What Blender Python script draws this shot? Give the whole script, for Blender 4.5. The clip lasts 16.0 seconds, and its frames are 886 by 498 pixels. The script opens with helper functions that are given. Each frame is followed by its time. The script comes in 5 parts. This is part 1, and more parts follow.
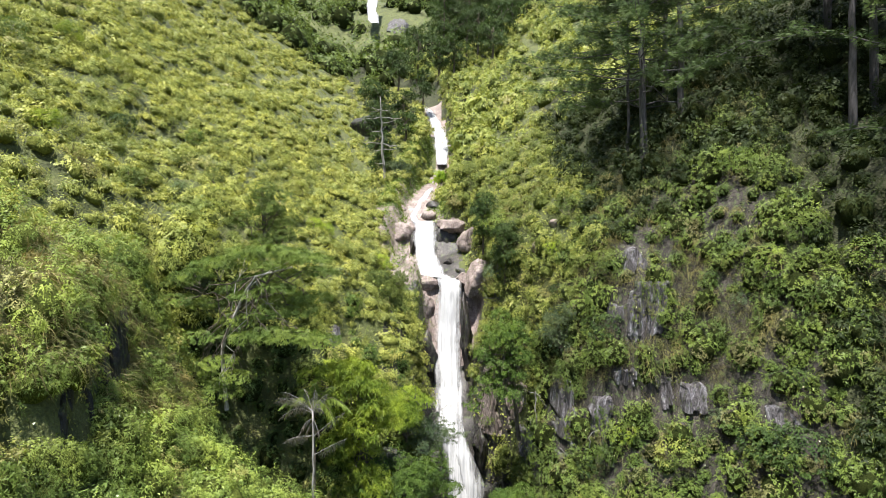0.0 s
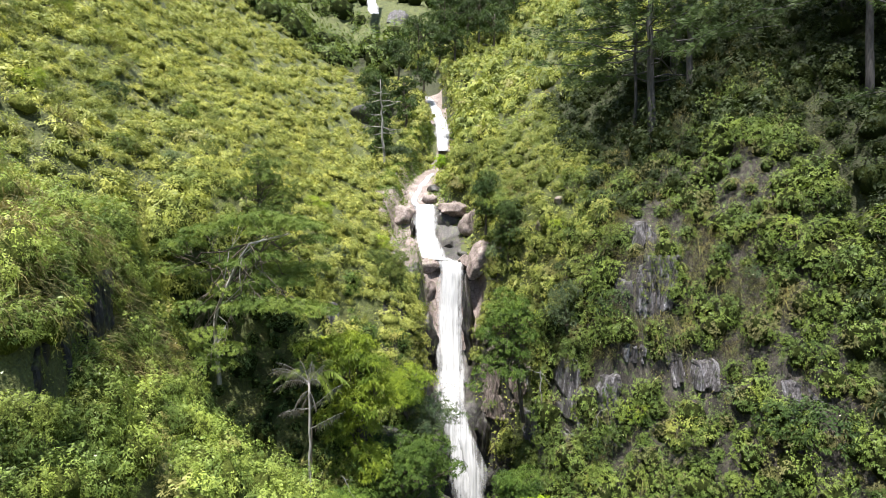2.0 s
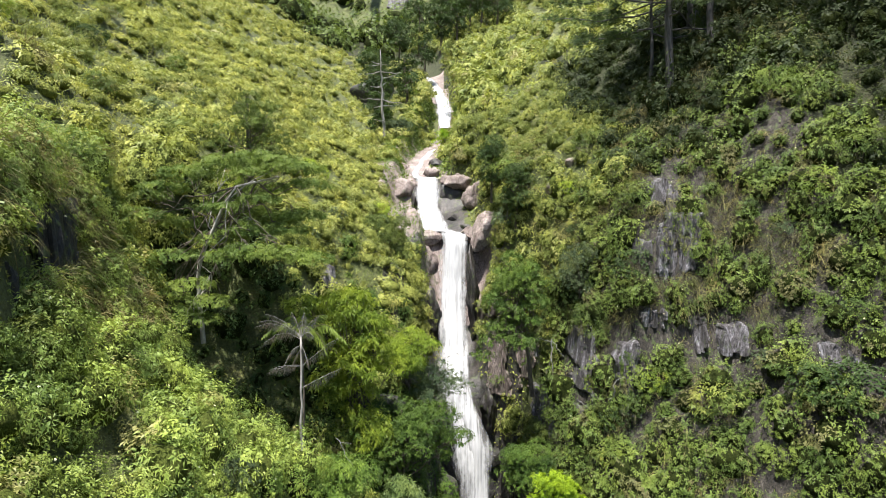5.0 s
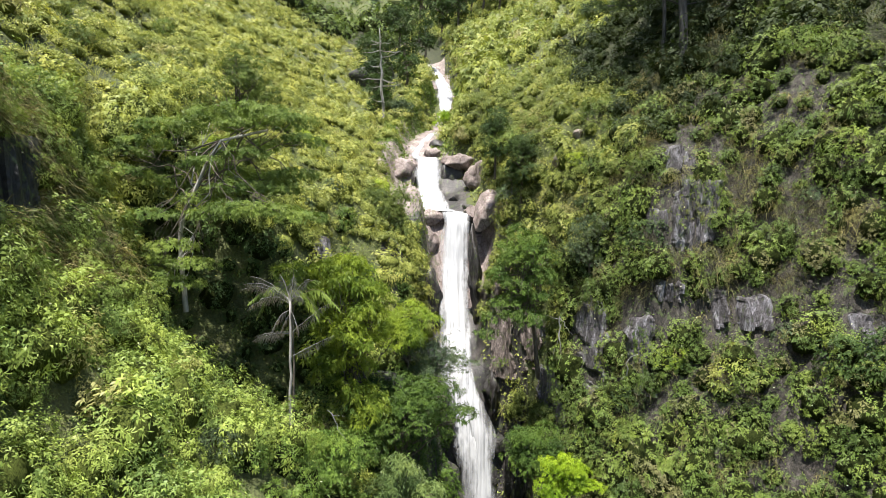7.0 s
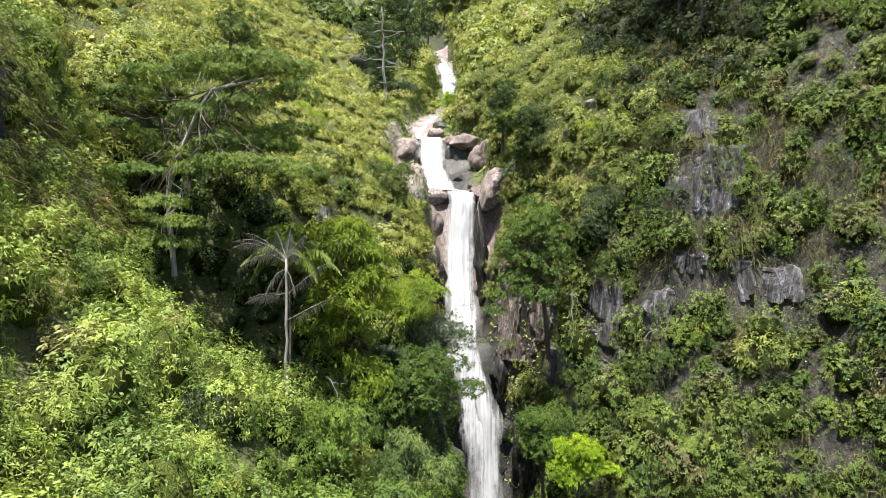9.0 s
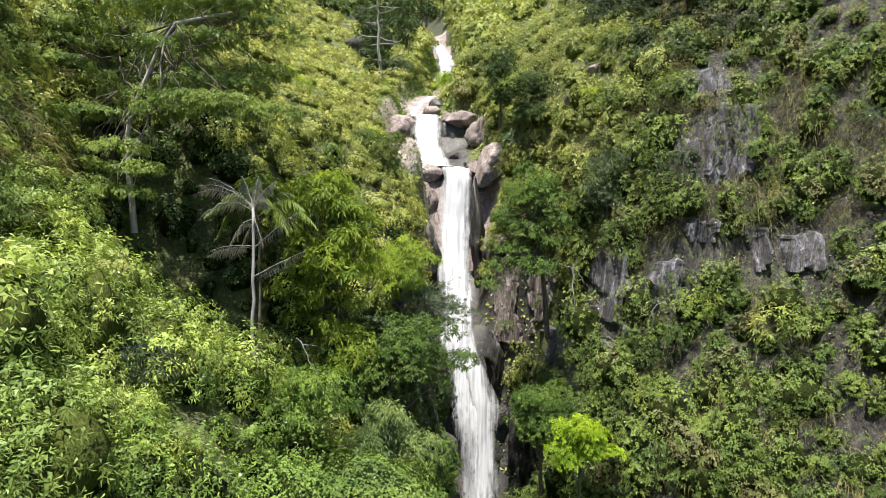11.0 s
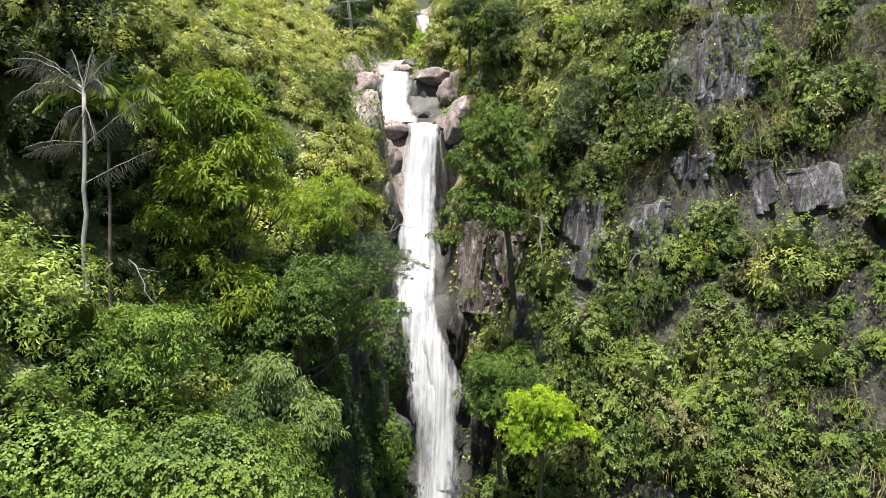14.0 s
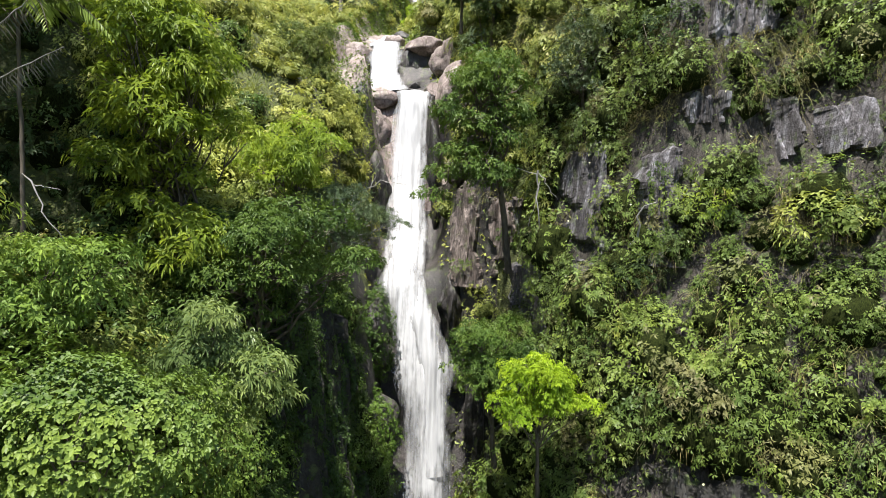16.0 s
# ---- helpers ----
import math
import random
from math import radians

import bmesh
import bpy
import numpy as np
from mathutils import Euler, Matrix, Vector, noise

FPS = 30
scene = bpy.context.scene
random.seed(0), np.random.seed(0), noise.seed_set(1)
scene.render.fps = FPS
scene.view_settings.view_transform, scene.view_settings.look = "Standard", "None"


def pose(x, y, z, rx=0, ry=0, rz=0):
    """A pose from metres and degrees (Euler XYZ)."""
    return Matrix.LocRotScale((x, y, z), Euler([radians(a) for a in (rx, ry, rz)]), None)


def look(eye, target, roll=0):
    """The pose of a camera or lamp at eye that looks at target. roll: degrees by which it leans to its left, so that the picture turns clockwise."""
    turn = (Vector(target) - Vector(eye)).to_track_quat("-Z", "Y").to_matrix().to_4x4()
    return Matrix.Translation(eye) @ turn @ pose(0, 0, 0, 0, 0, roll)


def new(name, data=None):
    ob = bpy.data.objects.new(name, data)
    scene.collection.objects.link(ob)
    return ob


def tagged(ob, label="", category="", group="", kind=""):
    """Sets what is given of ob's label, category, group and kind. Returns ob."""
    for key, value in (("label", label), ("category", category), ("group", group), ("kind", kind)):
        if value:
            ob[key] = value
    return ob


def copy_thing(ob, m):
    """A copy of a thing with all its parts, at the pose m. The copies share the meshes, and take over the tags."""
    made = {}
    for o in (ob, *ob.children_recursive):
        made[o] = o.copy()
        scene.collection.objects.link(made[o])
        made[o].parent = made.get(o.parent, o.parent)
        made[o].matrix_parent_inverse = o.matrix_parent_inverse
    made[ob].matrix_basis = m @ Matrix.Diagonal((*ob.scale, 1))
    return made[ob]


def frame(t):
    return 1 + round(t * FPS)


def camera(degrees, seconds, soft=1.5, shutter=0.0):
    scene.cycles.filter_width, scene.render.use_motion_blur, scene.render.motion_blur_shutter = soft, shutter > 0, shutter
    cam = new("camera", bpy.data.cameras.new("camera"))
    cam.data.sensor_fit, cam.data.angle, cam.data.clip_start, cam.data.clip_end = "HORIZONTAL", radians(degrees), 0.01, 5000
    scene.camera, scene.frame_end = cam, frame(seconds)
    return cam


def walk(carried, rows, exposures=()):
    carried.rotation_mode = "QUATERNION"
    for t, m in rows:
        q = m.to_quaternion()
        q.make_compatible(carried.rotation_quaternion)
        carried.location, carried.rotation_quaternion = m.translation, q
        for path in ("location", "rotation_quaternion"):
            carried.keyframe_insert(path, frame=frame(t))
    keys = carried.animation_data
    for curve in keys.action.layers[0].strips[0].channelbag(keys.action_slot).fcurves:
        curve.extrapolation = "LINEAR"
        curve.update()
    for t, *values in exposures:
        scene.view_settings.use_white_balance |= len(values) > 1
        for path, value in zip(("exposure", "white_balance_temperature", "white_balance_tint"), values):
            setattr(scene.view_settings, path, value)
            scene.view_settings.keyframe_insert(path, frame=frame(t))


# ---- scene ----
cam = camera(74.5, 16.0, 0.85)
METRES, EYE, TILT, LEAN, TURN = 25.0, 30.0, -3.0, 0.0, 0.0
ROWS = [
    (0.0, 0.0, 0.0, 0.0, -0.0, 0.0, 0.0),
    (0.5, -0.0009, 0.0136, -0.0186, 0.02, -0.02, -0.01),
    (1.0, -0.0024, 0.0277, -0.037, 0.02, -0.02, 0.01),
    (1.5, -0.0041, 0.0427, -0.0555, 0.01, -0.03, -0.0),
    (2.0, -0.006, 0.0589, -0.0739, -0.01, -0.03, 0.0),
    (2.5, -0.0079, 0.0758, -0.0924, -0.02, -0.06, 0.0),
    (3.0, -0.0103, 0.0937, -0.1109, -0.04, -0.06, -0.0),
    (3.5, -0.013, 0.1127, -0.1293, -0.05, -0.07, -0.02),
    (4.0, -0.0162, 0.1331, -0.1475, -0.06, -0.08, -0.04),
    (6.5, -0.0216, 0.2446, -0.24, -0.09, -0.09, -0.36),
    (7.0, -0.0236, 0.2671, -0.2582, -0.08, -0.1, -0.32),
    (7.5, -0.0288, 0.2871, -0.2764, -0.05, -0.11, -0.29),
    (8.0, -0.0338, 0.3069, -0.2947, -0.05, -0.1, -0.36),
    (8.5, -0.0364, 0.3261, -0.3118, -0.05, -0.09, -0.42),
    (9.0, -0.0377, 0.3479, -0.3301, -0.05, -0.07, -0.47),
    (11.5, -0.0046, 0.4743, -0.4185, -0.05, -0.08, -0.92),
    (12.0, 0.0125, 0.5038, -0.4353, -0.04, -0.1, -1.0),
    (12.5, 0.0318, 0.5355, -0.4526, -0.04, -0.11, -1.05),
    (13.0, 0.0511, 0.5701, -0.4706, -0.08, -0.12, -1.08),
    (13.5, 0.0718, 0.6086, -0.4873, -0.06, -0.16, -1.15),
    (14.0, 0.0926, 0.6508, -0.5037, -0.05, -0.16, -1.14),
    (14.5, 0.1113, 0.6956, -0.52, -0.01, -0.14, -1.04),
    (15.0, 0.1222, 0.7339, -0.5363, 0.05, -0.14, -1.02),
    (15.5, 0.1232, 0.7517, -0.554, 0.07, -0.18, -0.92),
    (16.0, 0.1205, 0.7572, -0.5731, 0.11, -0.2, -0.88),
]
walk(cam, [(t, pose(0, 0, EYE, TILT, LEAN, TURN) @ pose(METRES * x, METRES * y, METRES * z, 90 + pitch, roll, yaw)) for t, x, y, z, yaw, pitch, roll in ROWS], exposures=[(0.0, 1.55), (16.0, 1.55)])

# ---- world, sun, exposure ----
SUN_FROM = Vector((-0.10, -0.28, 0.95)).normalized()
world = bpy.data.worlds.new("sky")
scene.world = world
world.use_nodes = True
wn = world.node_tree
sky = wn.nodes.new("ShaderNodeTexSky")
sky.sky_type, sky.sun_disc = "NISHITA", False
sky.sun_elevation = math.asin(SUN_FROM.z)
sky.sun_rotation = math.atan2(SUN_FROM.x, SUN_FROM.y)
wn.links.new(sky.outputs["Color"], wn.nodes["Background"].inputs["Color"])
wn.nodes["Background"].inputs["Strength"].default_value = 0.087
sun_data = bpy.data.lights.new("sun", "SUN")
sun_data.energy, sun_data.angle, sun_data.color = 5.0, radians(0.6), (1.0, 0.955, 0.895)
sun = new("sun", sun_data)
sun.matrix_world = look(SUN_FROM * 300, (0, 0, 0))

# ---- noise and small maths ----
RNG = np.random.default_rng(7)


def lattice(ix, iy, iz, seed):
    h = (ix.astype(np.int64) * 374761393 + iy.astype(np.int64) * 668265263 + iz.astype(np.int64) * 2147483647 + seed * 1274126177) & 0xFFFFFFFF
    h = ((h ^ (h >> 13)) * 1274126177) & 0xFFFFFFFF
    h = ((h ^ (h >> 15)) * 2246822519) & 0xFFFFFFFF
    return ((h ^ (h >> 16)) & 0xFFFFFF) / 0xFFFFFF


def vnoise(x, y, z=0.0, seed=0):
    """Value noise from -1 to 1."""
    x, y, z = np.broadcast_arrays(np.asarray(x, float), np.asarray(y, float), np.asarray(z, float))
    fx, fy, fz = np.floor(x), np.floor(y), np.floor(z)
    ux, uy, uz = x - fx, y - fy, z - fz
    ux, uy, uz = (u * u * (3 - 2 * u) for u in (ux, uy, uz))
    out = 0.0
    for a in (0, 1):
        for b in (0, 1):
            for c in (0, 1):
                out = out + lattice(fx + a, fy + b, fz + c, seed) * (ux if a else 1 - ux) * (uy if b else 1 - uy) * (uz if c else 1 - uz)
    return out * 2 - 1


def fbm(x, y, z=0.0, seed=0, octaves=3):
    x, y, z = np.asarray(x, float), np.asarray(y, float), np.asarray(z, float)
    return sum(vnoise(x * 2.03 ** i, y * 2.03 ** i, z * 2.03 ** i, seed + i) * 0.5 ** i for i in range(octaves))


def smax(a, b, k):
    m = np.maximum(a, b)
    return m + k * np.log(np.exp((a - m) / k) + np.exp((b - m) / k))


def smin(a, b, k):
    return -smax(-a, -b, k)


def unit(v):
    return v / np.maximum(np.linalg.norm(v, axis=-1, keepdims=True), 1e-9)


def step(a, b, x):
    u = np.clip((x - a) / (b - a), 0, 1)
    return u * u * (3 - 2 * u)


# ---- the lie of the land ----
BED_Y = [-2500, -100, 30, 47, 49.4, 50.6, 51.6, 52.6, 53.4, 56.0, 59.0, 60.4, 61.4, 63.0, 67.3, 69.6, 74, 78, 82, 88, 92, 105, 118, 124, 150, 169, 178, 260, 600, 3000]
BED_Z = [-60, -14, -5, -2.4, -1.2, 2.0, 5.5, 10.4, 11.4, 12.2, 16.0, 21.0, 22.9, 23.4, 25.4, 28.8, 30.8, 32.6, 33.8, 35.2, 37.8, 44.6, 51.0, 53.5, 65, 79, 92, 128, 175, 205]
AXIS_Y = [-100, 30, 48, 50.5, 52, 53, 56.5, 60, 62, 68.6, 74, 78, 82, 88, 92, 105, 118, 124, 170, 260]
AXIS_X = [3, 2.6, 2.1, 1.6, 0.7, 0.7, 0.4, 0.6, -0.8, -2.1, -3.5, -2.6, -2.0, -1.2, -0.3, -0.5, -2.6, -3.6, -18.7, -30]


def bed(y):
    return np.interp(y, BED_Y, BED_Z)


def axis(y):
    return np.interp(y, AXIS_Y, AXIS_X)


def lie(x, y):
    """Height of the smooth hillside."""
    x, y = np.asarray(x, float), np.asarray(y, float)
    zc, d = bed(y), x - axis(y)
    hill = 2.1 - 1.078 * x + 0.313 * np.minimum(y, 300) + 0.0038 * np.clip(x, -45, 0) * np.clip(y, 0, 110) + 3.4 * np.exp(-((x + 15) / 4.0) ** 2 - ((y - 21) / 5.0) ** 2)
    bank = 4.4 - 1.2 * x - 1.5 * step(-6.5, -4.0, x) * (1 - step(31, 35, y))
    bluff = bank + 2.4 * np.maximum(-11.3 - 0.36 * (y - 18.5) - x, 0)
    near = smin(hill, bluff, 0.6)
    left = near + (hill - near) * step(32.5, 38, y)
    edge = np.maximum(14 + 0.3 * (y - 40), zc + 2.0) - 6.0 * (x + 2.6)
    left = smin(left, edge, 0.8)
    left = left - 3.4 * step(-10.5, -6.5, x) * (1 - step(42, 49, y)) * step(32, 37, y)
    left = left - 6.5 * np.exp(-((x + 11.6) / 3.7) ** 4 - ((y - 34.6) / 3.6) ** 4)
    low, up = (y - 42.2 + 0.84 * x) / 0.5646, (y + 2.6 + 1.084 * x) / 2.132
    low = low + 6.0 * np.exp(-((x - 13.4) / 2.6) ** 2) * step(39.4, 41.6, y) * (1 - step(44.5, 49, y))
    up = up + 4.0 * step(43, 51, y) * step(12, 25, x) * (1 - step(60, 78, y))
    right = smin(low, up, 1.2)
    h = smax(left, right, 0.6)
    wide = 1.6 * np.exp(-((y - 82) / 8.0) ** 4) + 1.2 * (1 - step(49, 54, y))
    pool = np.exp(-((y - 65.5) / 5.0) ** 4)
    wide = wide + 2.6 * pool
    notch = np.where(d > 0, 1 - step(1.6 + wide, 5.6 + wide - 2.0 * pool, d), 1 - step(1.5 + 1.9 * pool, 3.2 + 2.0 * pool, -d))
    notch = notch * (1 - 0.5 * step(95, 150, y))
    h = np.where(h > zc, h + (zc - h) * notch, h)
    h = smax(h, zc, 0.25)
    return smin(h, 165 + 0.02 * np.abs(y), 12.0)


def height(x, y):
    """Height of the ground with its humps."""
    x, y = np.asarray(x, float), np.asarray(y, float)
    rough = 1.0 - 0.75 * np.exp(-((x - axis(y)) / 2.5) ** 2)
    return lie(x, y) + rough * (0.75 * fbm(x / 5.5, y / 5.5, 0, 3, 3) + 0.22 * fbm(x / 1.3, y / 1.3, 0, 9, 2))


def slope(x, y):
    e = 0.6
    gx = (lie(x + e, y) - lie(x - e, y)) / (2 * e)
    gy = (lie(x, y + e) - lie(x, y - e)) / (2 * e)
    return gx, gy


# ---- mesh helpers ----
def mesh_np(name, verts, loops, starts, mats=(), smooth=False, uvs=None):
    me = bpy.data.meshes.new(name)
    me.vertices.add(len(verts))
    me.vertices.foreach_set("co", np.ascontiguousarray(verts, dtype=np.float32).ravel())
    me.loops.add(len(loops))
    me.loops.foreach_set("vertex_index", np.ascontiguousarray(loops, dtype=np.int32))
    me.polygons.add(len(starts))
    me.polygons.foreach_set("loop_start", np.ascontiguousarray(starts, dtype=np.int32))
    if uvs is not None:
        layer = me.uv_layers.new(name="flow")
        layer.data.foreach_set("uv", np.ascontiguousarray(uvs[loops], dtype=np.float32).ravel())
    me.polygons.foreach_set("use_smooth", np.full(len(starts), smooth))
    for m in mats:
        me.materials.append(m)
    me.update(calc_edges=True)
    return me


def grid_mesh(name, verts, nu, nv, mats=(), smooth=True, uvs=None):
    i = np.arange((nu - 1) * (nv - 1))
    a = (i // (nv - 1)) * nv + i % (nv - 1)
    loops = np.stack([a, a + nv, a + nv + 1, a + 1], 1).ravel()
    return mesh_np(name, verts, loops, np.arange(len(i)) * 4, mats, smooth, uvs)


def part(name, me, parent, label=""):
    ob = new(name, me)
    ob.parent = parent
    return tagged(ob, label)


def thing(name, x, y, z, label, category, group="", kind=""):
    ob = new(name)
    ob.empty_display_size = 0.3
    ob.matrix_basis = Matrix.Translation((x, y, z))
    return tagged(ob, label, category, group, kind)


# ---- leaves ----
def leaf_mesh(name, P, D, N, L, W, mat, broad=False, droop=0.25, slim=False):
    """One blade a leaf, folded along its midrib; a broad one has two more corners a side."""
    n = len(P)
    D, S = unit(D), unit(np.cross(D, N))
    N = np.cross(S, D)
    L, W = np.broadcast_to(L, n)[:, None], np.broadcast_to(W, n)[:, None]
    down = np.array([0, 0, -1.0])
    if broad:
        v = np.stack([P, P + D * L * 0.30 + S * W * 0.46 + N * W * 0.16, P + D * L * 0.68 + S * W * 0.38 + N * W * 0.1 + down * L * droop * 0.4,
                      P + D * L + down * L * droop, P + D * L * 0.68 - S * W * 0.38 + N * W * 0.1 + down * L * droop * 0.4,
                      P + D * L * 0.30 - S * W * 0.46 + N * W * 0.16], 1).reshape(-1, 3)
        k, f = 6, np.array([0, 1, 2, 3, 0, 3, 4, 5])
        starts = np.arange(n * 2) * 4
    elif slim:
        v = np.stack([P, P + D * L * 0.55 + S * W * 0.6 + N * W * 0.1, P + D * L - S * W * 0.25 + down * L * droop], 1).reshape(-1, 3)
        k, f = 3, np.array([0, 1, 2])
        starts = np.arange(n) * 3
    else:
        m = P + D * L * 0.45
        v = np.stack([P, m + S * W * 0.5 + N * W * 0.14, P + D * L + down * L * droop, m - S * W * 0.5 + N * W * 0.14], 1).reshape(-1, 3)
        k, f = 4, np.array([0, 1, 2, 0, 2, 3])
        starts = np.arange(n * 2) * 3
    loops = (np.arange(n)[:, None] * k + f[None]).ravel()
    return mesh_np(name, v, loops, starts, (mat,))


def sprigs(rng, C, A, k, L, spread=1.1, jit=0.25, sag=0.12):
    """k leaves round each sprig's axis: their feet, ways and normals."""
    n = len(C)
    A = unit(A)
    U = unit(np.cross(A, np.where(np.abs(A[:, 2:]) > 0.9, np.array([[1.0, 0, 0]]), np.array([[0, 0, 1.0]]))))
    Wv = np.cross(A, U)
    phi = (np.arange(k)[None] * 2.39996 + rng.uniform(0, 6.28, (n, 1)) + rng.normal(0, jit, (n, k)))[..., None]
    th = (spread + rng.normal(0, jit, (n, k)))[..., None]
    ring = U[:, None] * np.cos(phi) + Wv[:, None] * np.sin(phi)
    D = A[:, None] * np.cos(th) + ring * np.sin(th) + np.array([0, 0, -sag])
    N = A[:, None] * np.sin(th) - ring * np.cos(th)
    Ls = np.broadcast_to(np.asarray(L, float).reshape(-1, 1) if np.ndim(L) else L, (n, k))
    P = C[:, None] + A[:, None] * (rng.uniform(-0.5, 0.6, (n, k)) * Ls)[..., None] + ring * (0.12 * Ls)[..., None]
    return P.reshape(-1, 3), D.reshape(-1, 3), N.reshape(-1, 3)


def mound(rng, n, R, flat=0.75, low=-0.15, lumps=4.0, seed=0):
    """Sprig feet and axes on a lumpy mound of radius R about the origin."""
    d = unit(rng.normal(0, 1, (n * 3, 3)))
    d = d[d[:, 2] > low][:n]
    r = R * (1 + 0.36 * vnoise(d[:, 0] * lumps * 0.5 + seed, d[:, 1] * lumps * 0.5, d[:, 2] * lumps * 0.5, seed)) * (0.80 + 0.22 * rng.uniform(0, 1, len(d)))
    C = d * r[:, None] * np.array([1, 1, flat])
    A = unit(d * 1.0 + np.array([0, 0, 0.40]) + rng.normal(0, 0.22, d.shape))
    return C, A


# ---- wood ----
def tube_data(pts, radii, sides=7):
    pts, radii = np.asarray(pts, float), np.asarray(radii, float)
    T = unit(np.gradient(pts, axis=0))
    ref = np.where(np.abs(T[:, :1]) > 0.8, np.array([[0, 1.0, 0]]), np.array([[1.0, 0, 0]]))
    U = unit(np.cross(T, ref))
    V = np.cross(T, U)
    a = np.linspace(0, 2 * np.pi, sides, endpoint=False)
    v = pts[:, None] + radii[:, None, None] * (U[:, None] * np.cos(a)[None, :, None] + V[:, None] * np.sin(a)[None, :, None])
    n = len(pts)
    f = []
    for i in range(n - 1):
        for j in range(sides):
            k = (j + 1) % sides
            f.append((i * sides + j, i * sides + k, (i + 1) * sides + k, (i + 1) * sides + j))
    f.append(tuple(range((n - 1) * sides, n * sides)))
    return v.reshape(-1, 3), f


def tubes_mesh(name, runs, mat, sides=7):
    vs, fs, o = [], [], 0
    for pts, radii in runs:
        v, f = tube_data(pts, radii, sides)
        vs.append(v)
        fs += [tuple(i + o for i in q) for q in f]
        o += len(v)
    me = bpy.data.meshes.new(name)
    me.from_pydata(np.concatenate(vs).tolist(), [], fs)
    me.polygons.foreach_set("use_smooth", np.ones(len(fs), bool))
    me.materials.append(mat)
    me.update()
    return me


def bough(rng, a, b, sag=0.0, wob=0.06, n=7):
    """A crooked run from a to b."""
    a, b = np.asarray(a, float), np.asarray(b, float)
    s = np.linspace(0, 1, n)[:, None]
    p = a + (b - a) * s
    w = rng.normal(0, wob * np.linalg.norm(b - a), (n, 3)) * np.sin(np.pi * s)
    p = p + w
    p[:, 2] += (-sag * 4 * s * (1 - s))[:, 0]
    return p


# ---- materials ----
def nodes_of(name):
    m = bpy.data.materials.new(name)
    m.use_nodes = True
    t = m.node_tree
    return m, t, t.nodes["Principled BSDF"], t.nodes["Material Output"]


def ramp(t, fac, stops):
    r = t.nodes.new("ShaderNodeValToRGB")
    e = r.color_ramp.elements
    while len(e) < len(stops):
        e.new(0.5)
    for q, (p, c) in zip(e, stops):
        q.position, q.color = p, (*c, 1)
    t.links.new(fac, r.inputs["Fac"])
    return r.outputs["Color"]


def noise_node(t, scale, detail=4, rough=0.55, vec=None, stretch=None):
    n = t.nodes.new("ShaderNodeTexNoise")
    n.inputs["Scale"].default_value, n.inputs["Detail"].default_value, n.inputs["Roughness"].default_value = scale, detail, rough
    if vec is None:
        g = t.nodes.new("ShaderNodeNewGeometry")
        vec = g.outputs["Position"]
    if stretch:
        mp = t.nodes.new("ShaderNodeMapping")
        mp.inputs["Scale"].default_value = stretch
        t.links.new(vec, mp.inputs["Vector"])
        vec = mp.outputs["Vector"]
    t.links.new(vec, n.inputs["Vector"])
    return n.outputs["Fac"]


def mix(t, a, b, fac, kind="MIX"):
    m = t.nodes.new("ShaderNodeMix")
    m.data_type, m.blend_type = "RGBA", kind
    for sock, v in ((m.inputs[0], fac), (m.inputs[6], a), (m.inputs[7], b)):
        if isinstance(v, (int, float)):
            sock.default_value = v
        elif isinstance(v, tuple):
            sock.default_value = (*v, 1)
        else:
            t.links.new(v, sock)
    return m.outputs[2]


def bump(t, bsdf, fac, strength, dist):
    b = t.nodes.new("ShaderNodeBump")
    b.inputs["Strength"].default_value, b.inputs["Distance"].default_value = strength, dist
    t.links.new(fac, b.inputs["Height"])
    t.links.new(b.outputs["Normal"], bsdf.inputs["Normal"])


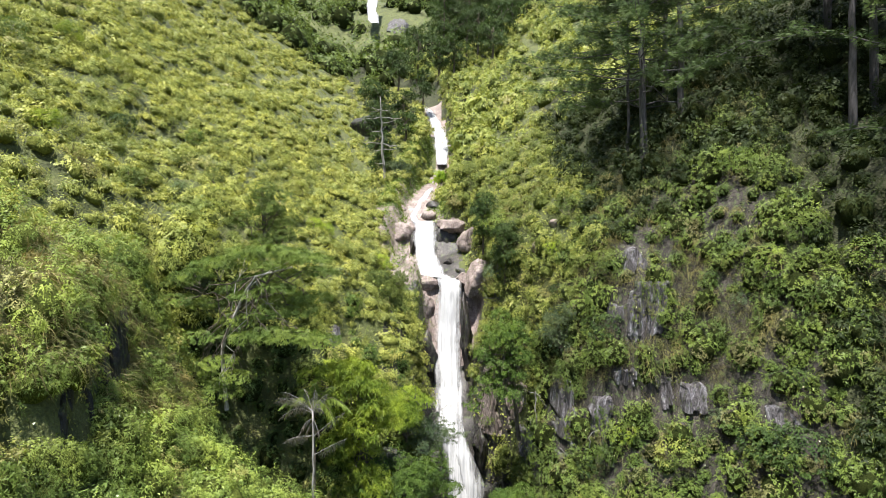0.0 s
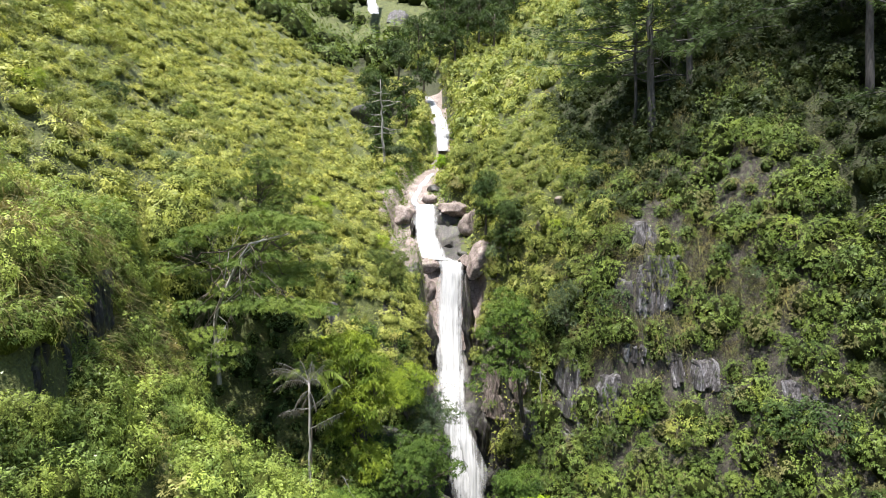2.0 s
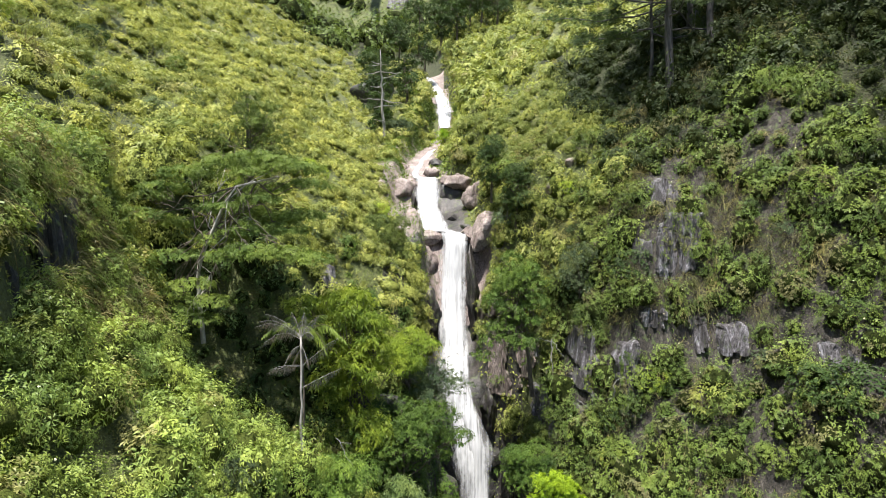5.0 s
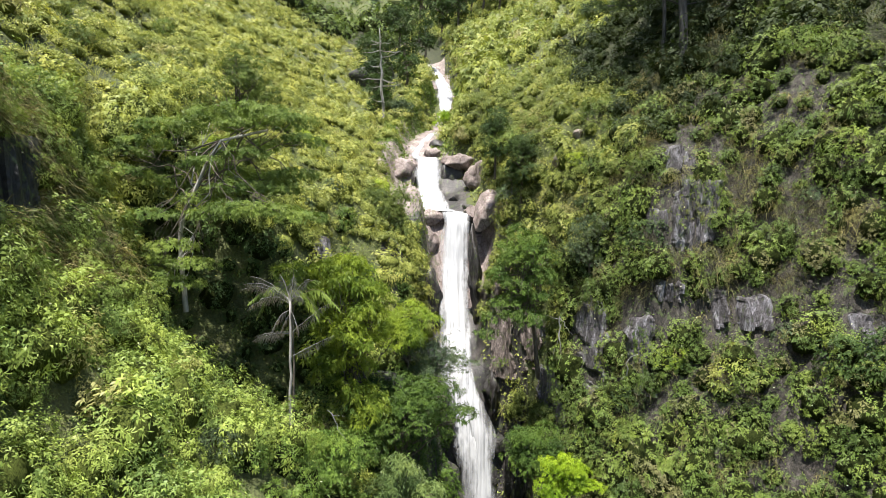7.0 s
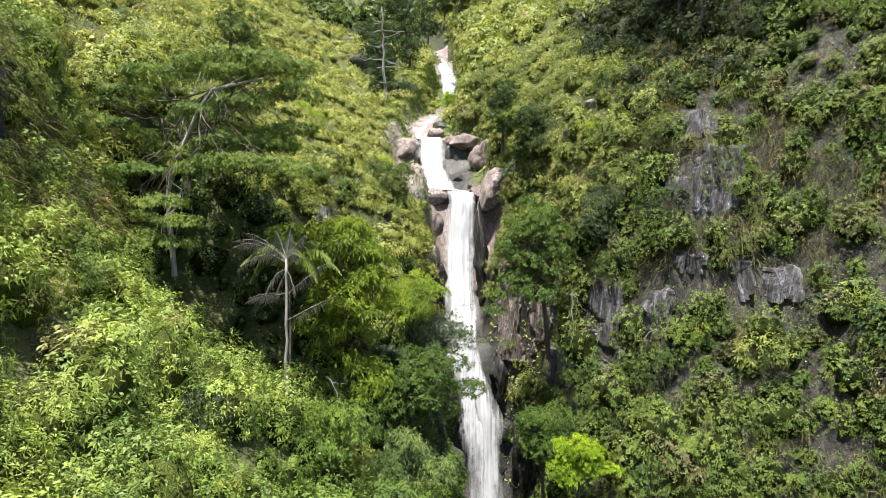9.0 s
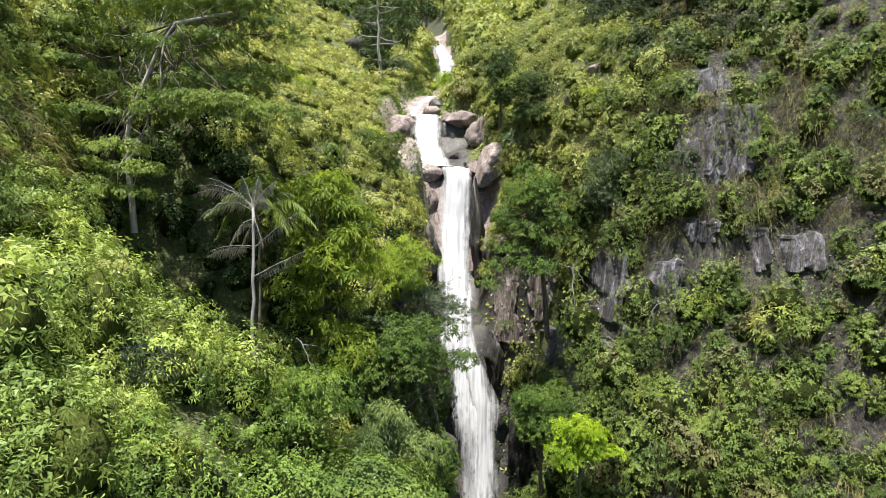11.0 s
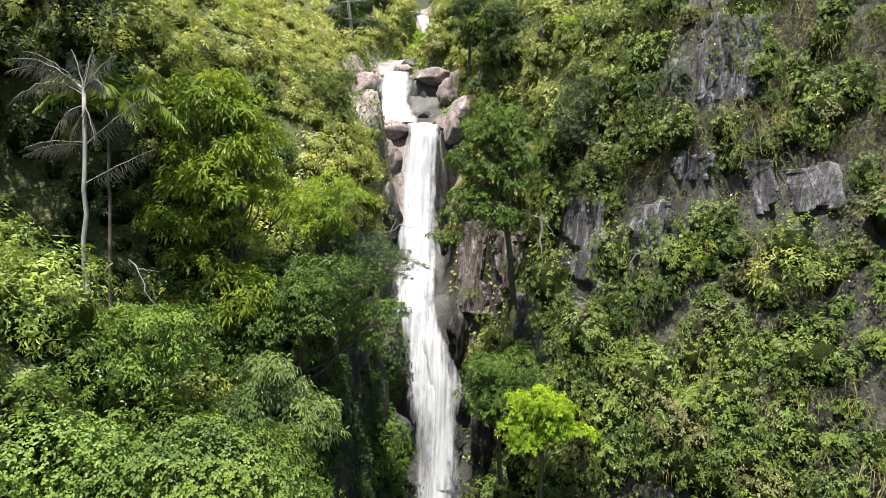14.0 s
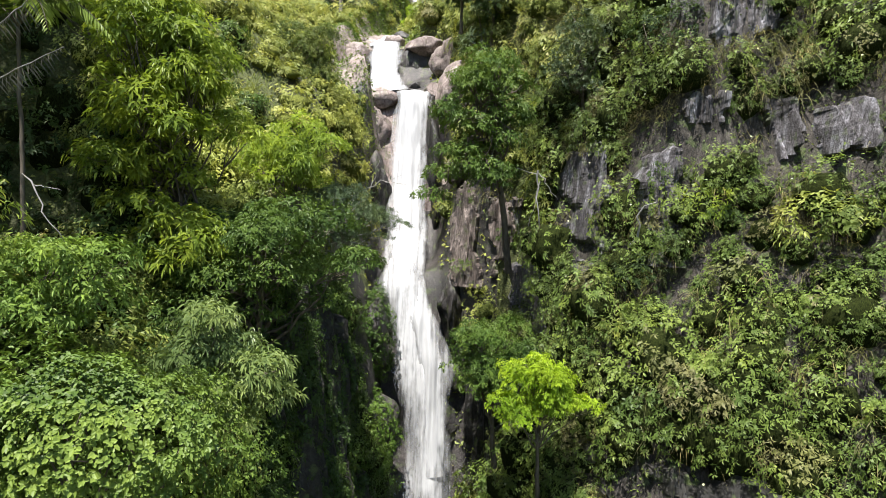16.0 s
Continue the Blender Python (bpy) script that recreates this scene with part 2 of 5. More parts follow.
def leaf_material(name, dark, mid, light, patch=0.25, rough=0.5, through_=0.30, cell=0.75, brown=0.0, withered=(0.17, 0.13, 0.06), dry=None, dry_at=0.9):
    """Leaf colour varies leaf by leaf and in patches of some metres; light also comes through the blade."""
    m, t, p, out = nodes_of(name)
    g = t.nodes.new("ShaderNodeNewGeometry")
    stops = [(0.0, tuple(0.4 * a + 0.6 * b for a, b in zip(dark, mid))), (0.5, mid), (0.9, tuple(0.7 * a + 0.3 * b for a, b in zip(mid, light)))]
    if dry:
        stops += [(dry_at, light), (min(dry_at + 0.03, 1.0), dry)]
    c = ramp(t, g.outputs["Random Per Island"], stops)
    n = noise_node(t, patch, 3)
    c2 = ramp(t, n, [(0.3, tuple(v * 0.72 for v in dark)), (0.7, light)])
    c = mix(t, c, c2, 0.4)
    n2 = noise_node(t, patch * 5.0, 2)
    c = mix(t, c, ramp(t, n2, [(0.32, (0.55, 0.62, 0.6)), (0.52, (1, 1, 1)), (0.68, (1.2, 1.17, 1.06))]), 0.9, "MULTIPLY")
    vo = t.nodes.new("ShaderNodeTexVoronoi")
    vo.inputs["Scale"].default_value = cell
    gp = t.nodes.new("ShaderNodeNewGeometry")
    t.links.new(gp.outputs["Position"], vo.inputs["Vector"])
    sv = t.nodes.new("ShaderNodeSeparateColor")
    t.links.new(vo.outputs["Color"], sv.inputs["Color"])
    c = mix(t, c, ramp(t, sv.outputs["Red"], [(0.0, (0.55, 0.66, 0.7)), (0.45, (0.95, 1.0, 0.95)), (0.8, (1.12, 1.11, 1.0)), (1.0, (1.18, 1.14, 1.0))]), 0.8, "MULTIPLY")
    if brown:
        pick = ramp(t, sv.outputs["Blue"], [(1 - brown, (0, 0, 0)), (min(1.04 - brown, 1.0), (0.7, 0.7, 0.7))])
        c = mix(t, c, withered, pick)
    o = t.nodes.new("ShaderNodeObjectInfo")
    hs = t.nodes.new("ShaderNodeHueSaturation")
    mr = t.nodes.new("ShaderNodeMapRange")
    mr.inputs["To Min"].default_value, mr.inputs["To Max"].default_value = 0.8, 1.2
    t.links.new(o.outputs["Random"], mr.inputs["Value"])
    t.links.new(mr.outputs["Result"], hs.inputs["Value"])
    t.links.new(c, hs.inputs["Color"])
    c = hs.outputs["Color"]
    t.links.new(c, p.inputs["Base Color"])
    p.inputs["Roughness"].default_value = rough
    p.inputs["Specular IOR Level"].default_value = 0.25
    tr = t.nodes.new("ShaderNodeBsdfTranslucent")
    warm = mix(t, c, (1.0, 1.0, 0.62), 1.0, "MULTIPLY")
    t.links.new(warm, tr.inputs["Color"])
    ms = t.nodes.new("ShaderNodeMixShader")
    ms.inputs[0].default_value = through_
    t.links.new(p.outputs[0], ms.inputs[1])
    t.links.new(tr.outputs[0], ms.inputs[2])
    t.links.new(ms.outputs[0], out.inputs["Surface"])
    return m


LEAF_HILL = leaf_material("hill_leaf", (0.116, 0.139, 0.032), (0.253, 0.283, 0.063), (0.370, 0.391, 0.103), 0.14, brown=0.07, withered=(0.26, 0.23, 0.09))
LEAF_NEAR = leaf_material("near_leaf", (0.102, 0.146, 0.032), (0.222, 0.286, 0.062), (0.340, 0.405, 0.104), 0.14, brown=0.08, withered=(0.26, 0.23, 0.09))
LEAF_MEADOW = leaf_material("meadow_leaf", (0.186, 0.198, 0.051), (0.324, 0.335, 0.088), (0.421, 0.426, 0.128), 0.14, brown=0.06, withered=(0.30, 0.28, 0.12))
LEAF_SHRUB = leaf_material("shrub_leaf", (0.052, 0.086, 0.018), (0.122, 0.176, 0.035), (0.215, 0.265, 0.060), 0.2)
LEAF_CLIFF = leaf_material("cliff_leaf", (0.042, 0.070, 0.017), (0.112, 0.162, 0.032), (0.218, 0.268, 0.063), 0.2, brown=0.14, withered=(0.15, 0.128, 0.062))
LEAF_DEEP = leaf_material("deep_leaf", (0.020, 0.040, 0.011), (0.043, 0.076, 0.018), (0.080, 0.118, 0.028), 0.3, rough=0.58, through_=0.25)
# Near-black green: the shade under the pines is put into this leaf colour.
LEAF_PINE_SHADE = leaf_material("pine_shade_leaf", (0.012, 0.023, 0.005), (0.026, 0.043, 0.008), (0.050, 0.070, 0.014), 0.3, rough=0.65, through_=0.25)
LEAF_GREY = leaf_material("grey_leaf", (0.050, 0.075, 0.040), (0.088, 0.125, 0.060), (0.143, 0.180, 0.090), 0.3)
LEAF_LIME = leaf_material("lime_leaf", (0.15, 0.24, 0.012), (0.26, 0.37, 0.02), (0.36, 0.46, 0.04), 0.5, through_=0.45)
LEAF_CLIMB = leaf_material("climber_leaf", (0.038, 0.077, 0.014), (0.083, 0.140, 0.023), (0.153, 0.216, 0.045), 0.5, rough=0.52, through_=0.3)
LEAF_MOUND = leaf_material("mound_leaf", (0.062, 0.112, 0.020), (0.130, 0.200, 0.034), (0.220, 0.290, 0.065), 0.5, rough=0.5, through_=0.3)
LEAF_PALE = leaf_material("pale_leaf", (0.097, 0.146, 0.044), (0.203, 0.267, 0.083), (0.317, 0.384, 0.150), 0.5, rough=0.42)
LEAF_FRESH = leaf_material("fresh_leaf", (0.120, 0.178, 0.026), (0.294, 0.385, 0.050), (0.444, 0.517, 0.084), 0.4, rough=0.45, through_=0.48)
LEAF_OLIVE = leaf_material("olive_leaf", (0.061, 0.085, 0.018), (0.110, 0.145, 0.030), (0.182, 0.210, 0.055), 0.4)
LEAF_PINE = leaf_material("pine_needle", (0.022, 0.042, 0.014), (0.05, 0.082, 0.022), (0.095, 0.13, 0.035), 0.5, through_=0.15)
STRAW = leaf_material("straw", (0.20, 0.17, 0.07), (0.34, 0.29, 0.13), (0.46, 0.41, 0.21), 0.4, rough=0.7)
GRASS = leaf_material("grass_blade", (0.13, 0.16, 0.035), (0.26, 0.295, 0.08), (0.42, 0.43, 0.17), 0.4, rough=0.6)
DRY_GRASS = leaf_material("dry_grass_blade", (0.07, 0.065, 0.022), (0.15, 0.135, 0.05), (0.27, 0.235, 0.10), 0.4, rough=0.7)
BROWN_GRASS = leaf_material("brown_grass_blade", (0.050, 0.050, 0.017), (0.112, 0.102, 0.038), (0.190, 0.170, 0.070), 0.5, rough=0.75)
MOSS = leaf_material("moss_leaf", (0.03, 0.065, 0.010), (0.06, 0.115, 0.016), (0.11, 0.175, 0.028), 0.6)
FROND_DEAD = leaf_material("dead_frond", (0.09, 0.078, 0.064), (0.17, 0.15, 0.128), (0.28, 0.255, 0.225), 0.6, rough=0.8, through_=0.15)
PETAL = leaf_material("petal", (0.7, 0.68, 0.6), (0.8, 0.78, 0.7), (0.85, 0.8, 0.3), 1.0)


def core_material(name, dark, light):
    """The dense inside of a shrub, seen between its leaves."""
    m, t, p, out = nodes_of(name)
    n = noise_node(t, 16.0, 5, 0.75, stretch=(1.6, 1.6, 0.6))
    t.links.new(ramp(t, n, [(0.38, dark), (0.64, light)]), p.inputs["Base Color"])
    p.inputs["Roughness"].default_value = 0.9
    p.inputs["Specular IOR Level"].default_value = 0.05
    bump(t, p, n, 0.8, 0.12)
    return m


# Hill and cliff cores are dark to paint the shade between leaf clumps.
CORE_HILL = core_material("hill_core_shade", (0.025, 0.034, 0.008), (0.115, 0.140, 0.03))
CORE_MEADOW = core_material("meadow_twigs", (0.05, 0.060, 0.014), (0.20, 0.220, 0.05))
CORE_CLIFF = core_material("cliff_core_shade", (0.007, 0.010, 0.003), (0.032, 0.042, 0.010))


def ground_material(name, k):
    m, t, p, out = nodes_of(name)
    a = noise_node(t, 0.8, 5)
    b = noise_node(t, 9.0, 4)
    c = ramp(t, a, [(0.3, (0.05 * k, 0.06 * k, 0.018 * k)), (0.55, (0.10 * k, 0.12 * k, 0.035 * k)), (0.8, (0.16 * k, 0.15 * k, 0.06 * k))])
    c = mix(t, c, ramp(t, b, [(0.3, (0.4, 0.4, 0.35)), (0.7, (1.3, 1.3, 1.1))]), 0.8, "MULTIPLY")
    t.links.new(c, p.inputs["Base Color"])
    p.inputs["Roughness"].default_value = 0.9
    bump(t, p, b, 0.9, 0.12)
    return m


def rock_material(name, a, b, c, crack, wet=0.7, stretch=(1.4, 1.4, 0.5), lichen=0.0, speck=0.9):
    m, t, p, out = nodes_of(name)
    n1 = noise_node(t, 0.9, 6, 0.6, stretch=stretch)
    n2 = noise_node(t, 7.0, 8, 0.75, stretch=tuple(q ** 0.45 for q in stretch))
    col = ramp(t, n1, [(0.28, a), (0.5, b), (0.72, c)])
    col = mix(t, col, ramp(t, n2, [(0.36, (0.12, 0.11, 0.11)), (0.49, (0.8, 0.8, 0.8)), (0.63, (1.65, 1.65, 1.68))]), speck, "MULTIPLY")
    v = t.nodes.new("ShaderNodeTexVoronoi")
    v.feature = "DISTANCE_TO_EDGE"
    v.inputs["Scale"].default_value = 1.7
    g = t.nodes.new("ShaderNodeNewGeometry")
    mp = t.nodes.new("ShaderNodeMapping")
    mp.inputs["Scale"].default_value = stretch
    t.links.new(g.outputs["Position"], mp.inputs["Vector"])
    wob = mix(t, mp.outputs["Vector"], noise_node(t, 2.0, 3), 0.12)
    t.links.new(wob, v.inputs["Vector"])
    cr = ramp(t, v.outputs["Distance"], [(0.0, crack), (0.06, (1, 1, 1))])
    col = mix(t, col, cr, 0.8, "MULTIPLY")
    if lichen:
        n3 = noise_node(t, 2.4, 5)
        k = ramp(t, n3, [(0.56, (0, 0, 0)), (0.64, (lichen, lichen, lichen))])
        col = mix(t, col, (0.07, 0.10, 0.025), k)
    t.links.new(col, p.inputs["Base Color"])
    p.inputs["Roughness"].default_value = wet
    bump(t, p, n2, 0.8, 0.10)
    return m


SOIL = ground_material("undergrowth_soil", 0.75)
# Same soil at under half the tone, so shade sits in its colour.
SOIL_SHADE = ground_material("shade_toned_soil", 0.3)
ROCK_CLIFF = rock_material("cliff_rock", (0.010, 0.009, 0.007), (0.030, 0.025, 0.019), (0.085, 0.074, 0.064), (0.25, 0.22, 0.2), 0.85, (2.6, 2.6, 0.5), 0.6)
ROCK_GREY = rock_material("grey_rock", (0.016, 0.014, 0.014), (0.062, 0.056, 0.060), (0.235, 0.232, 0.255), (0.2, 0.18, 0.17), 0.75, (3.2, 3.2, 0.42), 0.4)
# Near-black rock: the darkness of the shaded stream wall is put in this colour.
ROCK_DARK = rock_material("shade_toned_rock", (0.006, 0.006, 0.005), (0.016, 0.015, 0.012), (0.035, 0.032, 0.026), (0.3, 0.3, 0.3), 0.6, (1, 1, 0.5), 0.7)
ROCK_PINK = rock_material("pink_rock", (0.09, 0.07, 0.062), (0.22, 0.175, 0.16), (0.32, 0.27, 0.25), (0.35, 0.28, 0.25), 0.7, (1, 1, 0.7), 0.35, 0.5)
ROCK_WET = rock_material("wet_rock", (0.010, 0.009, 0.008), (0.03, 0.026, 0.024), (0.075, 0.064, 0.058), (0.3, 0.3, 0.3), 0.48, (1, 1, 0.6), 0.5)
ROCK_STREAK = rock_material("streaked_rock", (0.035, 0.026, 0.022), (0.105, 0.083, 0.072), (0.26, 0.215, 0.195), (0.3, 0.25, 0.2), 0.7, (2.6, 2.6, 0.16), 0.35)


def bark_material(name, a, b):
    m, t, p, out = nodes_of(name)
    n = noise_node(t, 7.0, 5, 0.6, stretch=(1, 1, 0.25))
    t.links.new(ramp(t, n, [(0.3, a), (0.7, b)]), p.inputs["Base Color"])
    p.inputs["Roughness"].default_value = 0.85
    bump(t, p, n, 0.8, 0.04)
    return m


BARK_PINE = bark_material("pine_bark", (0.020, 0.018, 0.019), (0.085, 0.080, 0.084))
BARK_PALE = bark_material("pale_bark", (0.11, 0.103, 0.095), (0.30, 0.288, 0.27))
BARK_LIMB = bark_material("limb_bark", (0.17, 0.16, 0.14), (0.42, 0.40, 0.36))
BARK_DARK = bark_material("dark_bark", (0.035, 0.028, 0.02), (0.12, 0.10, 0.075))


def water_material():
    """Foaming water: white and rough where it is thick, thinning to strands."""
    m, t, p, out = nodes_of("white_water")
    uv = t.nodes.new("ShaderNodeUVMap")
    uv.uv_map = "flow"
    streak = noise_node(t, 1.0, 6, 0.65, uv.outputs["UV"], (3.2, 0.22, 1))
    froth = noise_node(t, 1.0, 4, 0.6, uv.outputs["UV"], (3.0, 1.6, 1))
    c = ramp(t, streak, [(0.25, (0.19, 0.195, 0.205)), (0.42, (0.27, 0.275, 0.282)), (0.58, (0.33, 0.334, 0.34)), (0.72, (0.37, 0.373, 0.378))])
    t.links.new(c, p.inputs["Base Color"])
    p.inputs["Roughness"].default_value = 0.6
    p.inputs["Subsurface Weight"].default_value = 0.0
    bump(t, p, streak, 0.2, 0.06)
    sep = t.nodes.new("ShaderNodeSeparateXYZ")
    t.links.new(uv.outputs["UV"], sep.inputs["Vector"])
    a = t.nodes.new("ShaderNodeAttribute")
    a.attribute_name = "thick"
    mul = t.nodes.new("ShaderNodeMath")
    mul.operation = "ADD"
    t.links.new(streak, mul.inputs[0])
    t.links.new(a.outputs["Fac"], mul.inputs[1])
    add = t.nodes.new("ShaderNodeMath")
    add.operation = "MULTIPLY_ADD"
    add.inputs[1].default_value, add.inputs[2].default_value = 0.4, -0.2
    t.links.new(froth, add.inputs[0])
    s2 = t.nodes.new("ShaderNodeMath")
    s2.operation = "ADD"
    t.links.new(mul.outputs[0], s2.inputs[0])
    t.links.new(add.outputs[0], s2.inputs[1])
    mr = t.nodes.new("ShaderNodeMapRange")
    mr.inputs["From Min"].default_value, mr.inputs["From Max"].default_value = 0.58, 1.08
    t.links.new(s2.outputs[0], mr.inputs["Value"])
    tr = t.nodes.new("ShaderNodeBsdfTransparent")
    ms = t.nodes.new("ShaderNodeMixShader")
    t.links.new(mr.outputs["Result"], ms.inputs[0])
    t.links.new(tr.outputs[0], ms.inputs[1])
    t.links.new(p.outputs[0], ms.inputs[2])
    t.links.new(ms.outputs[0], out.inputs["Surface"])
    return m


WATER = water_material()

# ---- ground ----
def spread(a, b, s, reach, grow=1.22):
    mid = np.arange(a, b + s, s)
    out, q, k = [], 0.0, s
    while q < reach:
        k *= grow
        q += k
        out.append(q)
    out = np.array(out)
    return np.concatenate([a - out[::-1], mid, mid[-1] + out])


gx, gy = spread(-36, 40, 0.42, 2600), spread(8, 76, 0.42, 2600)
GX, GY = np.meshgrid(gx, gy, indexing="ij")
ground = new("ground", grid_mesh("ground", np.stack([GX, GY, height(GX, GY)], -1).reshape(-1, 3), len(gx), len(gy), (SOIL, ROCK_PINK, ROCK_WET, ROCK_CLIFF, ROCK_DARK, SOIL_SHADE)))
ci, cj = np.meshgrid((gx[1:] + gx[:-1]) / 2, (gy[1:] + gy[:-1]) / 2, indexing="ij")
near_bed = np.abs(ci - axis(cj) - 0.4) < np.interp(cj, [60, 72, 80, 92, 100], [3.4, 3.2, 2.6, 1.2, 1.4]) + 0.8 * vnoise(ci * 0.7, cj * 0.7, 0, 77)
near_bed |= (ci < axis(cj)) & (ci > axis(cj) - 5.9) & (cj > 58) & (cj < 72)
# Second range darkens the recess right of the fall, shade given wet rock's colour.
wet = (cj < 58.5) | ((cj > 61) & (cj < 71) & (ci > axis(cj) + 0.9))
# Index 5 darkens soil for pine and gully shade; 4 does the stream wall.
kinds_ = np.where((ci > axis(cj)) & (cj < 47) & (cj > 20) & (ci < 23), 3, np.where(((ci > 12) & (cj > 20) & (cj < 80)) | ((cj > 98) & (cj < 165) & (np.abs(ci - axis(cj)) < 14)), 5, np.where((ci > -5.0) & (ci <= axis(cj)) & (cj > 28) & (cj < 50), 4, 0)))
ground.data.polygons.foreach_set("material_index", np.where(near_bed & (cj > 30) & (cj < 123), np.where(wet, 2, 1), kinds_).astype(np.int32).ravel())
tagged(ground, "steep valley sides of dark soil and undergrowth", "ground", kind="structure")

# ---- rocks ----
def rock_mesh(name, size, mat, seed, flute=0.0, cuts=12, sub=4, rough=0.10):
    rng = np.random.default_rng(seed)
    bm = bmesh.new()
    bmesh.ops.create_icosphere(bm, subdivisions=sub, radius=1.0)
    v = np.array([p.co[:] for p in bm.verts])
    for _ in range(cuts):
        n = unit(rng.normal(0, 1, 3))
        o = rng.uniform(0.55, 0.85)
        s = v @ n
        v = v - np.where(s > o, (s - o) * 0.92, 0)[:, None] * n
    w = v * np.array(size)
    d = rough * fbm(w[:, 0] * 1.3 + seed, w[:, 1] * 1.3, w[:, 2] * 0.9, seed, 4) * min(max(size), 2.0)
    if flute:
        f = fbm(w[:, 0] * 2.6 + seed, w[:, 1] * 2.6, w[:, 2] * 0.22, seed + 5, 3)
        d = d + flute * (np.abs(f) * 1.6 - 0.5)
    w = w + unit(v) * d[:, None]
    for p, q in zip(bm.verts, w):
        p.co = q
    me = bpy.data.meshes.new(name)
    bm.to_mesh(me)
    bm.free()
    me.polygons.foreach_set("use_smooth", np.ones(len(me.polygons), bool))
    me.materials.append(mat)
    return me


ROCKS = []


def rock(name, x, y, z, size, mat, seed, label, flute=0.0, turn=0.0, clear=0.0, cuts=12, lean=0.0, tip=0.0):
    ob = new(name, rock_mesh(name, size, mat, seed, flute, cuts))
    ob.matrix_basis = pose(x, y, z, lean, tip, turn)
    ROCKS.append((x, y, z, clear or max(size[0], size[2]) * 0.85, size[0], size[2]))
    return tagged(ob, label, "rock")


def crag(name, x, y, z, w, hgt, mat, seed, label, face=(0, -1), out=0.30, flute=0.24, upright=0.45, ragged=0.42):
    """A bare stretch of cliff that stands a little proud of the slope and runs into it all round."""
    n = np.array([face[0], face[1], 0.0]) / math.hypot(*face)
    r = np.array([-n[1], n[0], 0.0])
    nu, nv = max(int(w / 0.09), 12), max(int(hgt / 0.11), 12)
    u, q = np.linspace(-1, 1, nu), np.linspace(-1, 1, nv)
    U, Q = np.meshgrid(u, q, indexing="ij")
    base = np.array([x, y, z]) + U[..., None] * r * w * 0.56 + Q[..., None] * np.array([0, 0, hgt * 0.56])

    def ground_along(p):
        lo, hi = np.full(p.shape[:-1], -7.0), np.full(p.shape[:-1], 7.0)
        for _ in range(22):
            m = (lo + hi) / 2
            g = lie(p[..., 0] + n[0] * m, p[..., 1] + n[1] * m) > p[..., 2]
            lo, hi = np.where(g, m, lo), np.where(g, hi, m)
        return (lo + hi) / 2

    s = ground_along(base)
    foot = s[:, nv // 5][:, None]
    s = s + (foot - s) * upright * np.clip((Q + 0.9) / 0.4, 0, 1)
    px_, pz_ = U * w * 0.5, Q * hgt * 0.5
    f = fbm(px_ * 3.6 + seed, pz_ * 0.30, 0, seed, 4)
    blocks = np.floor(px_ * 1.6 + 1.3 * vnoise(px_ * 0.8, pz_ * 0.6, 0, seed + 4)) * 0.37 % 1.0 + np.floor(pz_ * 0.8 + px_ * 0.3 + 7) * 0.61 % 1.0
    edge = (U ** 4 + Q ** 4) ** 0.25 + ragged * fbm(px_ * 0.9, pz_ * 0.7, 3.0, seed + 2, 4)
    s = s + out + flute * (1.2 * f + 0.32 * (blocks - 1.0)) + 0.08 * fbm(px_ * 8, pz_ * 1.6, 0, seed + 7, 3) - 2.2 * step(0.72, 1.0, edge)
    P = base + s[..., None] * n
    ob = new(name, grid_mesh(name, P.reshape(-1, 3), nu, nv, (mat,), False))
    mid = P[nu // 2, nv // 2]
    ROCKS.append((mid[0], mid[1], mid[2], 1.0, w * 0.46 * abs(r[0]) + 0.05, hgt * 0.44))
    return tagged(ob, label, "rock", kind="structure")


crag("cliff_face_1", 14.0, 41.4, 23.1, 3.9, 4.4, ROCK_GREY, 11, "broad grey lichen-stained rock face in the cliff", (-0.25, -1), 0.12, 0.26, 0.35, 0.75)
crag("cliff_face_2", 14.2, 43.2, 26.9, 1.7, 2.4, ROCK_GREY, 13, "pale weathered rock above the cliff", out=0.05, flute=0.3, ragged=0.75)
crag("cliff_face_3", 12.8, 39.6, 17.9, 2.0, 3.6, ROCK_GREY, 14, "grey rock wall streaked with lichen under hanging grass", out=0.32, flute=0.30, upright=0.35, ragged=0.6)
crag("cliff_face_4", 11.2, 40.2, 16.0, 1.3, 5.4, ROCK_GREY, 15, "narrow grey rock rib standing out of the cliff", out=0.45, flute=0.30, upright=0.4, ragged=0.42)
crag("cliff_face_5", 8.9, 41.0, 15.1, 1.6, 5.2, ROCK_GREY, 16, "tall pale grey rock pillar", out=0.5, flute=0.30, upright=0.4, ragged=0.42)
crag("cliff_face_6", 7.1, 42.0, 11.0, 1.1, 2.8, ROCK_GREY, 17, "dark grey rock pillar low in the cliff", out=0.5)
crag("cliff_face_7", 6.8, 44.0, 14.8, 0.9, 2.8, ROCK_GREY, 27, "thin grey rock rib behind leaves", out=0.4)
crag("cliff_face_8", 15.2, 37.8, 17.6, 1.0, 2.8, ROCK_GREY, 58, "dark grey cliff rock below overhanging shrubs", out=0.05, flute=0.34, upright=0.25, ragged=0.75)
crag("cliff_face_18", 16.7, 37.4, 17.9, 1.2, 2.2, ROCK_GREY, 59, "mottled grey cliff rock under hanging roots", out=0.04, flute=0.34, upright=0.25, ragged=0.8)
crag("cliff_face_9", 20.6, 36.8, 17.6, 1.4, 2.3, ROCK_GREY, 19, "split grey cliff rock between shrubs", out=0.1, flute=0.34, upright=0.3, ragged=0.8)
